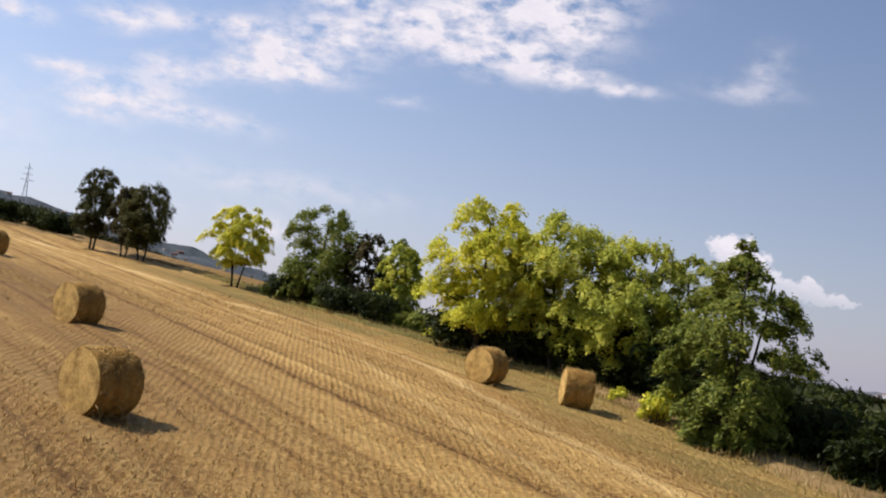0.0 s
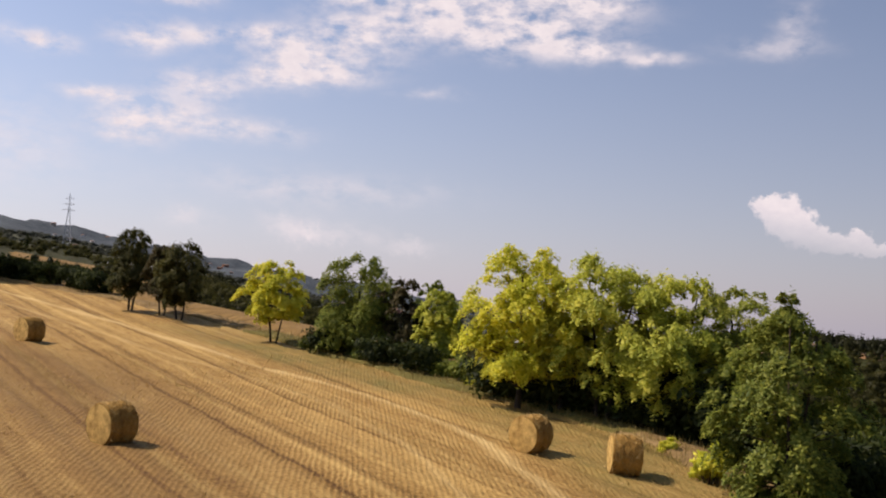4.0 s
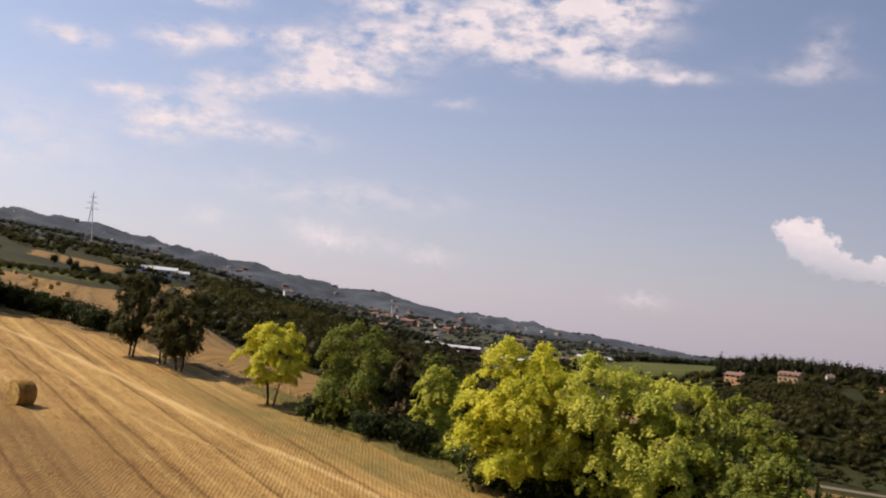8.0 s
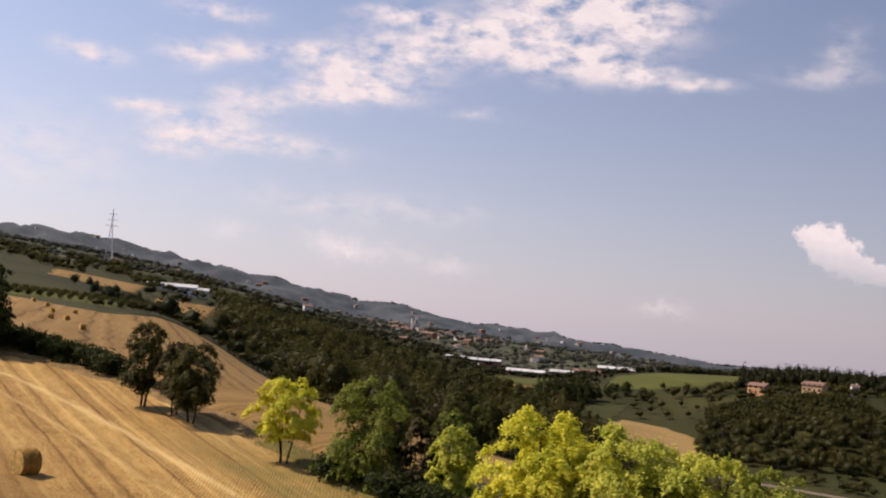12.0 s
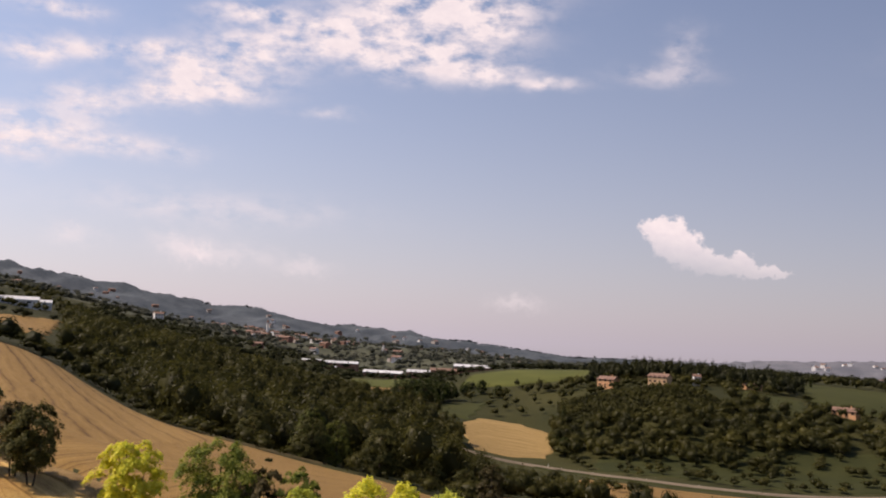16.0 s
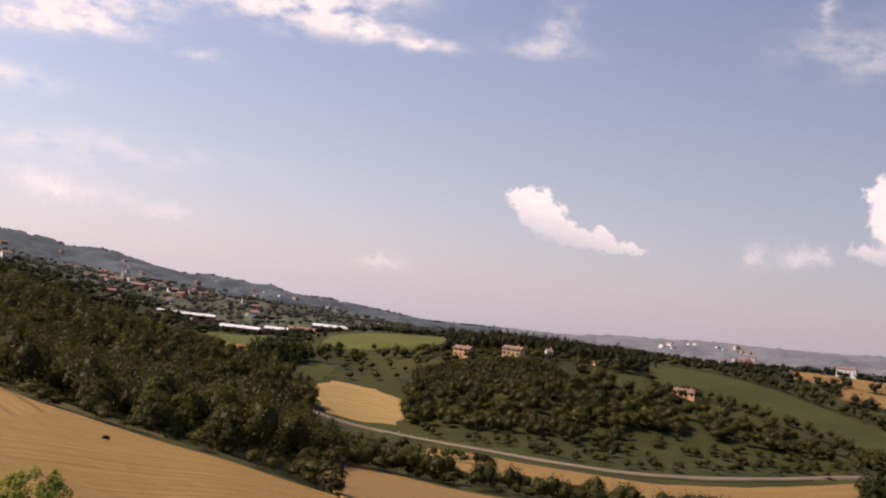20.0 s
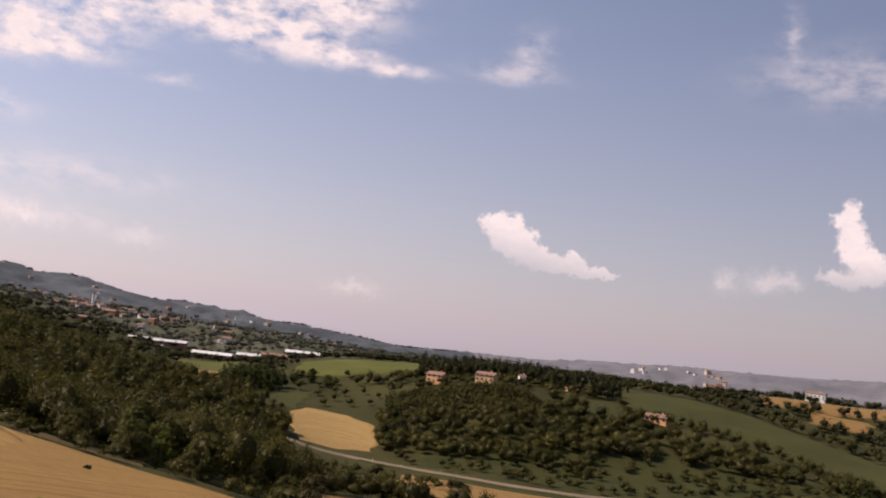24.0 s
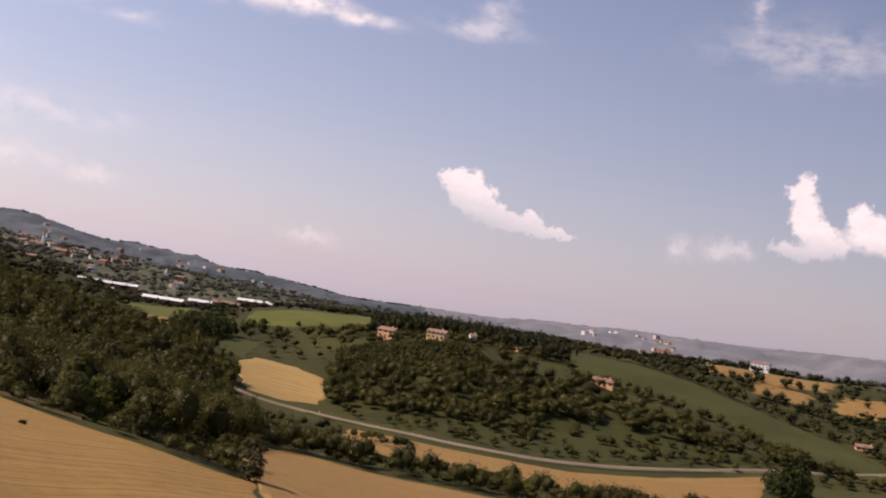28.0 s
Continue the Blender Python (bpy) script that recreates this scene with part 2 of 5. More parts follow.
def stubble_material(name, soil, straw, pale, spacing=1.0, verge=False):
    """Cut straw in rows; the mesh's "across" attribute gives metres across the rows."""
    m = bpy.data.materials.new(name)
    m.use_nodes = True
    t = m.node_tree
    p = t.nodes["Principled BSDF"]
    pos = node(t, "ShaderNodeNewGeometry").outputs["Position"]
    across = node(t, "ShaderNodeAttribute", attribute_name="across").outputs["Fac"]
    xyz = node(t, "ShaderNodeSeparateXYZ", ((0, pos),))
    wob = node(t, "ShaderNodeTexNoise", (("Vector", pos), ("Scale", 0.1), ("Detail", 3.0)))
    across = math_node(t, "ADD", across, math_node(t, "MULTIPLY", wob.outputs[0], 1.3))

    # the machine's lanes run straight over the near field
    lane = math_node(t, "ADD", math_node(t, "MULTIPLY", xyz.outputs[0], 0.819), math_node(t, "MULTIPLY", xyz.outputs[1], 0.573)) if verge else across
    lane = math_node(t, "ADD", lane, math_node(t, "MULTIPLY", math_node(t, "SUBTRACT", wob.outputs[0], 0.5), 0.8))

    def banded(freq, along, detail, rough):
        c = node(t, "ShaderNodeCombineXYZ", ((0, math_node(t, "MULTIPLY", lane, freq)), (1, math_node(t, "MULTIPLY", xyz.outputs[0], along)), (2, math_node(t, "MULTIPLY", xyz.outputs[1], along))))
        return node(t, "ShaderNodeTexNoise", (("Vector", c.outputs[0]), ("Scale", 1.0), ("Detail", detail), ("Roughness", rough))).outputs[0]

    swath = banded(0.55 / spacing, 0.012, 3.0, 0.62)
    rows = banded(4.4 / spacing, 0.8, 4.0, 0.75)
    blotch = node(t, "ShaderNodeTexNoise", (("Vector", pos), ("Scale", 0.35), ("Detail", 6.0), ("Roughness", 0.65))).outputs[0]
    crumb = node(t, "ShaderNodeTexNoise", (("Vector", pos), ("Scale", 9.0), ("Detail", 6.0), ("Roughness", 0.8))).outputs[0]
    # wheel lines at the width of the machine: a dark rut, a fainter one beside it, a pale ridge of dropped straw
    cell = math_node(t, "FRACT", math_node(t, "ADD", math_node(t, "DIVIDE", lane, 4.1 * spacing), 0.30))

    def line_at(where, half):
        d = math_node(t, "ABSOLUTE", math_node(t, "SUBTRACT", cell, where))
        return math_node(t, "SUBTRACT", 1.0, math_node(t, "DIVIDE", d, half), clamp=True)

    worn = math_node(t, "MULTIPLY", banded(0.2 / spacing, 0.09, 3.0, 0.6), 2.2)
    rut = math_node(t, "MULTIPLY", math_node(t, "MAXIMUM", line_at(0.30, 0.032 if verge else 0.07), math_node(t, "MULTIPLY", line_at(0.66, 0.045), 0.55)), worn, clamp=True)
    ridge = math_node(t, "MULTIPLY", math_node(t, "MAXIMUM", line_at(0.52, 0.05), math_node(t, "MULTIPLY", line_at(0.86, 0.045), 0.6)), worn, clamp=True)
    strip = banded(1.15 / spacing, 0.02, 2.0, 0.6)
    s = math_node(t, "ADD", math_node(t, "ADD", math_node(t, "MULTIPLY", swath, 0.14), math_node(t, "MULTIPLY", strip, 0.13)), math_node(t, "MULTIPLY", rows, 0.15))
    s = math_node(t, "ADD", s, math_node(t, "ADD", math_node(t, "MULTIPLY", blotch, 0.10), math_node(t, "MULTIPLY", crumb, 0.44)))
    s = math_node(t, "SUBTRACT", s, math_node(t, "MULTIPLY", rut, 0.075 if verge else 0.10))
    s = math_node(t, "ADD", s, math_node(t, "MULTIPLY", ridge, 0.06))
    # drilled rows of stalks cross the swaths, plainest beside the ruts
    warp = node(t, "ShaderNodeTexNoise", (("Vector", pos), ("Scale", 1.1), ("Detail", 2.0))).outputs[0]
    drill = math_node(t, "ADD", math_node(t, "ADD", math_node(t, "MULTIPLY", xyz.outputs[0], 6.3 / spacing), math_node(t, "MULTIPLY", xyz.outputs[1], 0.8 / spacing)), math_node(t, "MULTIPLY", warp, 1.2))
    tread = math_node(t, "SINE", math_node(t, "MULTIPLY", drill, 6.2832))
    tread = math_node(t, "ADD", math_node(t, "MULTIPLY", tread, 0.5), 0.5)
    some = math_node(t, "MULTIPLY", math_node(t, "SUBTRACT", banded(0.5 / spacing, 0.12, 2.0, 0.5), 0.42), 5.0, clamp=True)
    beside = math_node(t, "ADD", math_node(t, "MULTIPLY", line_at(0.46, 0.34), 0.8), 0.2)
    s = math_node(t, "ADD", s, math_node(t, "MULTIPLY", math_node(t, "MULTIPLY", math_node(t, "SUBTRACT", tread, 0.5), math_node(t, "MULTIPLY", some, beside)), 0.075 if verge else 0.02))
    col = ramp(t, s, ((0.375, soil), (0.450, straw), (0.565, pale)))
    if verge:
        # a pale straw track and a greener headland run along the edge
        line = math_node(t, "SUBTRACT", 1.0, math_node(t, "MULTIPLY", math_node(t, "ABSOLUTE", math_node(t, "ADD", across, 5.5)), 2.4), clamp=True)
        line2 = math_node(t, "SUBTRACT", 1.0, math_node(t, "MULTIPLY", math_node(t, "ABSOLUTE", math_node(t, "ADD", across, 8.2)), 4.0), clamp=True)
        both = math_node(t, "MULTIPLY", math_node(t, "MAXIMUM", line, math_node(t, "MULTIPLY", line2, 0.5)), math_node(t, "SUBTRACT", math_node(t, "ADD", blotch, crumb), 0.25), clamp=True)
        head = math_node(t, "MULTIPLY", math_node(t, "ADD", across, 4.9), 0.6, clamp=True)
        head = math_node(t, "MULTIPLY", head, math_node(t, "MULTIPLY", math_node(t, "SUBTRACT", math_node(t, "ADD", blotch, crumb), 0.70), 1.8, clamp=True))
        head = math_node(t, "MULTIPLY", head, math_node(t, "MULTIPLY", math_node(t, "SUBTRACT", 62.0, xyz.outputs[1]), 0.14, clamp=True))
        col = node(t, "ShaderNodeMix", ((0, both), (6, col), (7, (0.60, 0.42, 0.17, 1))), data_type="RGBA").outputs[2]
        col = node(t, "ShaderNodeMix", ((0, head), (6, col), (7, (0.150, 0.122, 0.030, 1))), data_type="RGBA").outputs[2]
        # browner swaths with more bare soil in the middle of the field
        bare = math_node(t, "MULTIPLY", math_node(t, "SUBTRACT", math_node(t, "MULTIPLY", across, -1.0), 11.0), 0.22, clamp=True)
        bare = math_node(t, "MULTIPLY", bare, math_node(t, "ADD", math_node(t, "MULTIPLY", strip, 1.1), 0.0), clamp=True)
        col = node(t, "ShaderNodeMix", ((0, bare), (6, col), (7, (0.140, 0.072, 0.021, 1))), data_type="RGBA").outputs[2]
    t.links.new(col, p.inputs["Base Color"])
    p.inputs["Roughness"].default_value, p.inputs["Specular IOR Level"].default_value = 0.9, 0.2
    h = math_node(t, "ADD", math_node(t, "ADD", rows, crumb), math_node(t, "MULTIPLY", tread, 0.35))
    bn = node(t, "ShaderNodeBump", (("Height", h), ("Strength", 0.5), ("Distance", 0.1)))
    t.links.new(bn.outputs[0], p.inputs["Normal"])
    return m


M_STUBBLE = stubble_material("stubble", (0.108, 0.050, 0.011), (0.285, 0.158, 0.041), (0.54, 0.35, 0.115), verge=True)
M_STUBBLE_2 = stubble_material("far_stubble", (0.094, 0.048, 0.011), (0.206, 0.116, 0.029), (0.300, 0.184, 0.057), 1.3)
M_STUBBLE_3 = stubble_material("valley_stubble", (0.088, 0.046, 0.012), (0.180, 0.102, 0.030), (0.250, 0.155, 0.052), 1.3)
M_WHEAT = stubble_material("ripe_wheat", (0.12, 0.070, 0.020), (0.22, 0.140, 0.046), (0.34, 0.23, 0.090), 1.6)
M_GROUND = material("scrub_ground", (0.018, 0.021, 0.006), (0.054, 0.050, 0.015), 0.02, 0.6, 0.95, 0.6, 0.3)
# Paler and greyer than the near ground: haze put into the colour.
M_GROUND_HAZED = material("hazed_ground", (0.040, 0.046, 0.030), (0.105, 0.104, 0.062), 0.012, 0.12, 0.95, 0.5, 1.0)
M_MEADOW = material("meadow", (0.050, 0.058, 0.012), (0.092, 0.096, 0.022), 0.03, 1.2, 0.95, 0.4, 0.1)
M_ROUGH = material("rough_meadow", (0.021, 0.025, 0.007), (0.041, 0.043, 0.012), 0.05, 0.8, 0.95, 0.5, 0.2)
M_GREENFIELD = material("green_crop", (0.028, 0.032, 0.009), (0.054, 0.056, 0.016), 0.025, 0.9, 0.95, 0.4, 0.1)
M_VERGE = material("dry_verge_grass", (0.075, 0.066, 0.016), (0.18, 0.145, 0.042), 0.5, 6.0, 0.95, 0.5, 0.08)
# Blue-grey of aerial haze painted into the forest colour, the second paler still.
M_HILL_HAZED = material("hazed_hill_forest", (0.026, 0.036, 0.044), (0.098, 0.110, 0.116), 0.007, 0.05, 0.95, 0.8, 6.0)
M_HAZE = material("distant_hazed_forest", (0.085, 0.090, 0.102), (0.168, 0.166, 0.176), 0.006, 0.04, 0.95, 0.6, 6.0)
M_ROAD = material("road_asphalt", (0.12, 0.094, 0.064), (0.20, 0.158, 0.110), 0.05, 2.0, 0.9, 0.1)
M_STRAW = material("bale_straw", (0.14, 0.066, 0.012), (0.60, 0.345, 0.088), 3.0, 22.0, 0.9, 1.0, 0.08, space="Object", stretch=(1, 0.5, 0.5))
M_STRAW_END = material("bale_end_straw", (0.22, 0.115, 0.026), (0.84, 0.56, 0.19), 4.0, 22.0, 0.9, 1.0, 0.06, space="Object")
M_BARK = material("bark", (0.02, 0.015, 0.01), (0.075, 0.055, 0.038), 2.0, 12.0, 0.95, 0.6, 0.03, space="Object")
M_LEAF_YELLOW = leaf_material("locust_yellow_leaf", (0.36, 0.40, 0.035), (0.66, 0.63, 0.062), (0.86, 0.77, 0.11), 0.45, 0.5)
M_LEAF_LIME = leaf_material("locust_lime_leaf", (0.22, 0.265, 0.035), (0.46, 0.485, 0.07), (0.73, 0.67, 0.11), 0.45, 0.5)
M_LEAF_MID = leaf_material("locust_mid_leaf", (0.13, 0.17, 0.025), (0.27, 0.30, 0.045), (0.48, 0.46, 0.075), 0.45, 0.5)
M_LEAF_GREEN = leaf_material("locust_green_leaf", (0.072, 0.104, 0.018), (0.175, 0.208, 0.034), (0.35, 0.355, 0.06), 0.42)
M_LEAF_OLIVE = leaf_material("olive_green_leaf", (0.040, 0.052, 0.011), (0.085, 0.098, 0.020), (0.165, 0.165, 0.032), 0.4)
# Dark leaf taken darker: shade on the edge bushes is in the colour.
M_LEAF_DARK = leaf_material("shaded_dark_leaf", (0.009, 0.016, 0.003), (0.024, 0.034, 0.006), (0.06, 0.068, 0.012), 0.25)
M_LEAF_OAK = leaf_material("oak_leaf", (0.028, 0.032, 0.009), (0.068, 0.068, 0.018), (0.14, 0.125, 0.034), 0.35)
M_LEAF_BROWN = leaf_material("reddish_leaf", (0.03, 0.028, 0.012), (0.07, 0.058, 0.022), (0.13, 0.10, 0.04), 0.3)
M_LEAF_DRY = leaf_material("dry_grass_blade", (0.16, 0.12, 0.035), (0.32, 0.24, 0.08), (0.46, 0.35, 0.14), 0.3, 0.6)
M_WOOD = leaf_material("woodland_leaf", (0.020, 0.021, 0.005), (0.048, 0.046, 0.010), (0.094, 0.084, 0.019), 0.45, 0.055, 0.12)
M_WOOD_DARK = leaf_material("dark_woodland_leaf", (0.012, 0.014, 0.005), (0.024, 0.026, 0.008), (0.044, 0.044, 0.013), 0.35, 0.06, 0.22)
# Woodland green paled and greyed by painted haze.
M_WOOD_HAZED = leaf_material("hazed_woodland_leaf", (0.050, 0.056, 0.042), (0.074, 0.078, 0.056), (0.108, 0.106, 0.074), 0.4, 0.02, 0.3)
M_PLASTER = material("ochre_plaster", (0.50, 0.31, 0.16), (0.64, 0.43, 0.25), 0.3, 3.0, 0.9, 0.1)
# Cream of the far village walls, muted by haze mixed into the colour.
M_CREAM = material("hazed_cream_plaster", (0.36, 0.31, 0.26), (0.50, 0.44, 0.37), 0.3, 3.0, 0.9, 0.1)
M_PINK = material("pink_plaster", (0.54, 0.28, 0.14), (0.66, 0.38, 0.20), 0.3, 3.0, 0.9, 0.1)
M_WHITE = material("white_plaster", (0.62, 0.60, 0.56), (0.80, 0.78, 0.74), 0.3, 3.0, 0.9, 0.1)
M_BARN = material("weathered_brick", (0.20, 0.10, 0.07), (0.32, 0.17, 0.12), 0.2, 3.0, 0.9, 0.2)
M_TILE = material("roof_tiles", (0.16, 0.096, 0.070), (0.26, 0.162, 0.120), 0.4, 4.0, 0.9, 0.3)
M_SHEDROOF = material("pale_metal_roof", (0.42, 0.42, 0.42), (0.64, 0.63, 0.61), 0.05, 1.0, 0.6, 0.1)
M_PANE = material("dark_window", (0.02, 0.022, 0.025), (0.04, 0.042, 0.045), 1.0, 4.0, 0.2, 0.0)
M_STEEL = material("galvanised_steel", (0.40, 0.41, 0.43), (0.52, 0.53, 0.55), 0.5, 5.0, 0.5, 0.1, metal=0.3)
M_BANK = material("dry_bank_soil", (0.13, 0.078, 0.030), (0.30, 0.20, 0.085), 0.6, 7.0, 0.95, 0.6, 0.08)
M_BROWN = material("rough_dry_grass", (0.040, 0.032, 0.013), (0.105, 0.078, 0.030), 0.06, 1.0, 0.95, 0.6, 0.2)
# Bluish haze painted into the leaf colour to match the hills.
M_HILLTREE_HAZED = leaf_material("hazed_hill_leaf", (0.066, 0.080, 0.088), (0.088, 0.100, 0.106), (0.110, 0.120, 0.120), 0.4, 0.012, 0.3)
M_TWINE = material("cut_straw", (0.27, 0.165, 0.05), (0.50, 0.34, 0.13), 2.0, 20.0, 0.8, 0.2, space="Object")

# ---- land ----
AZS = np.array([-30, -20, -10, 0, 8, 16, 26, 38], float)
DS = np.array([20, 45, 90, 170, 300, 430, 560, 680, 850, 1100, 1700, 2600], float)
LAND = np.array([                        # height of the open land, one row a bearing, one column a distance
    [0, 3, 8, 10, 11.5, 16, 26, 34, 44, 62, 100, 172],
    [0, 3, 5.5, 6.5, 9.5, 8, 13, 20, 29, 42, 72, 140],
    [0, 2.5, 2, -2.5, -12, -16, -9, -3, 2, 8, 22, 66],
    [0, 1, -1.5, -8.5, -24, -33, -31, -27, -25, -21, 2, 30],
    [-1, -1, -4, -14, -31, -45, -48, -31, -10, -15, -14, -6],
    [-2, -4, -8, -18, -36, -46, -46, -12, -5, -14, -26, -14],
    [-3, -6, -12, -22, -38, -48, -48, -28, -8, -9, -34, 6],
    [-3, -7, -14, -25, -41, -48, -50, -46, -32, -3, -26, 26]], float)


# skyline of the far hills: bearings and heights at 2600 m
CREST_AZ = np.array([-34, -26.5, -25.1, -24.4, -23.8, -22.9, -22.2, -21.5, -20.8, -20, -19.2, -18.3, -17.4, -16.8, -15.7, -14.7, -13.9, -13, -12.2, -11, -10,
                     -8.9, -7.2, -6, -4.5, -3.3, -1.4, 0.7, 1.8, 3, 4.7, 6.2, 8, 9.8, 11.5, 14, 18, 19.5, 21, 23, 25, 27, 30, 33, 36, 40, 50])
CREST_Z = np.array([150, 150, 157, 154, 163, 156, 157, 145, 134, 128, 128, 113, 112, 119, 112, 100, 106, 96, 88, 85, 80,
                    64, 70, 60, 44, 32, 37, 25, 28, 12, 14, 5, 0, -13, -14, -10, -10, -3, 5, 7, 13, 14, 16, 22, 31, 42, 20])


def cell_of(u, axis_len):
    i = np.clip(np.floor(u).astype(int), 0, axis_len - 2)
    w = u - i
    return i, w


def cubic(p0, p1, p2, p3, w):
    m1, m2 = (p2 - p0) * 0.4, (p3 - p1) * 0.4
    return (2 * w**3 - 3 * w**2 + 1) * p1 + (w**3 - 2 * w**2 + w) * m1 + (-2 * w**3 + 3 * w**2) * p2 + (w**3 - w**2) * m2


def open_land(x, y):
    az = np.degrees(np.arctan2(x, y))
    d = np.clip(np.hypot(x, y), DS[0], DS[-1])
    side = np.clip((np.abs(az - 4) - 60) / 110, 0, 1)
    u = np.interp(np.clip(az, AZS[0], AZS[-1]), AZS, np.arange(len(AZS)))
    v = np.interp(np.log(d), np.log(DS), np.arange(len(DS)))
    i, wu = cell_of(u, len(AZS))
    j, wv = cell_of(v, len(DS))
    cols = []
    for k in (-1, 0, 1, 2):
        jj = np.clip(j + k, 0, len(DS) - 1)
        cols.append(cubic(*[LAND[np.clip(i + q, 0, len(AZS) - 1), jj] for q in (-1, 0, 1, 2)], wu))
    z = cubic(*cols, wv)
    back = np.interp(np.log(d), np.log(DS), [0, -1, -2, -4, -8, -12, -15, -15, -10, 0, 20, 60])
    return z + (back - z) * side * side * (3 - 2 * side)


_EY = np.array([-60, 0, 10, 20, 29, 35, 41, 47, 54, 63, 72, 80, 95, 140], float)
_EX = np.array([40, 19, 15.2, 11.7, 8.5, 6.9, 4, -2.5, -8, -15.5, -25, -38, -70, -160], float)
EDGE_Y = np.arange(-60.0, 140.5, 0.5)
EDGE_X = np.convolve(np.pad(np.interp(EDGE_Y, _EY, _EX), 10, "edge"), np.hanning(23)[1:-1] / np.hanning(23).sum(), "valid")


def beyond_edge(x, y):
    """Metres past the field's edge (negative inside the field)."""
    return (x - np.interp(y, EDGE_Y, EDGE_X)) * np.interp(y, (30, 45, 70, 90), (0.93, 0.75, 0.62, 0.45))


def field_plane(x, y):
    return -0.57 - 0.045 * np.maximum(x, -120) + 0.065 * np.clip(y, -120, 110)


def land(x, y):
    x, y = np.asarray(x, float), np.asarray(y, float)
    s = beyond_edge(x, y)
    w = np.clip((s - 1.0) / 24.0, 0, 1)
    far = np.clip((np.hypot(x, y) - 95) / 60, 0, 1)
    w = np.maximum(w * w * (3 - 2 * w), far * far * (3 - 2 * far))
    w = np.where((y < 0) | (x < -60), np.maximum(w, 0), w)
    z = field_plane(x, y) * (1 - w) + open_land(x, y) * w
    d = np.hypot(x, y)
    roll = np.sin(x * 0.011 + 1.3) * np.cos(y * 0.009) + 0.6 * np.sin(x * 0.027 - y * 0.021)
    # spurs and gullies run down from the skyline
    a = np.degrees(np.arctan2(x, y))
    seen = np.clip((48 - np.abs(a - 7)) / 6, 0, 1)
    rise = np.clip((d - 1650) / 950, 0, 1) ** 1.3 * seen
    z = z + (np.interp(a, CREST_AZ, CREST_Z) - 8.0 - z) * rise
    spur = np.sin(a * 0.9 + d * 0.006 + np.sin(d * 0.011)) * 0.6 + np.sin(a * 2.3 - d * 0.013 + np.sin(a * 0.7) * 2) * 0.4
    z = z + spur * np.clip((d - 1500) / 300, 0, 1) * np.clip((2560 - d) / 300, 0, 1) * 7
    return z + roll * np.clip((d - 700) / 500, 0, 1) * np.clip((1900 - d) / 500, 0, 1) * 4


def height(x, y):
    return float(land(x, y))


def polar(az, d):
    return d * math.sin(radians(az)), d * math.cos(radians(az))


def from_arrays(name, verts, faces, mat, smooth=True):
    me = bpy.data.meshes.new(name)
    verts, faces = np.asarray(verts, np.float32), np.asarray(faces, np.int32)
    n, k = faces.shape
    me.vertices.add(len(verts))
    me.vertices.foreach_set("co", verts.ravel())
    me.loops.add(n * k)
    me.loops.foreach_set("vertex_index", faces.ravel())
    me.polygons.add(n)
    me.polygons.foreach_set("loop_start", np.arange(0, n * k, k, dtype=np.int32))
    me.update(calc_edges=True)
    me.polygons.foreach_set("use_smooth", np.full(n, smooth))
    me.materials.append(mat)
    me.validate()
    return me


def set_across(me, values):
    at = me.attributes.new("across", "FLOAT", "POINT")
    at.data.foreach_set("value", np.asarray(values, np.float32).ravel())
    return me


def grid_faces(rows, cols, wrap=False):
    r, c = np.meshgrid(np.arange(rows - 1), np.arange(cols if wrap else cols - 1), indexing="ij")
    a, b = r * cols + c, r * cols + (c + 1) % cols
    return np.stack([a, b, b + cols, a + cols], -1).reshape(-1, 4)


def build_ground():
    az = np.radians(np.concatenate([np.arange(-34, 46, 0.3), np.arange(46, 326, 4.0)]))
    d = np.concatenate([[0.5], np.geomspace(3, 4700, 230)])
    A, D = np.meshgrid(az, d)
    x, y = D * np.sin(A), D * np.cos(A)
    z = land(x, y) - 0.35 * (beyond_edge(x, y) < 2.0) * (D < 110)
    z -= np.clip((D - 2640) / 2000, 0, 1) ** 2 * 90
    # tree tops roughen the wooded hills
    rng = np.random.default_rng(77)
    z += rng.normal(0, 1.5, z.shape) * np.clip((D - 1500) / 200, 0, 1) * np.clip((4000 - D) / 500, 0, 1)
    v = np.stack([x, y, z], -1).reshape(-1, 3)
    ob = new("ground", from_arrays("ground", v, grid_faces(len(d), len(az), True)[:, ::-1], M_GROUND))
    ob.data.materials.append(M_HILL_HAZED)
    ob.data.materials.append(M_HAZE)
    ob.data.materials.append(M_GROUND_HAZED)
    # Distance bands: each far material carries its haze in the base colour.
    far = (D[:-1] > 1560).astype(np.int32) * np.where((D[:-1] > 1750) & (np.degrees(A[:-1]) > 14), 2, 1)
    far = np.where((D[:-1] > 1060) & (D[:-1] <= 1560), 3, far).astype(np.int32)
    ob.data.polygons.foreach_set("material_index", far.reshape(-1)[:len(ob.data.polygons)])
    tagged(ob, "rolling land of dark scrub and grass reaching the hills", "ground", kind="structure")


build_ground()


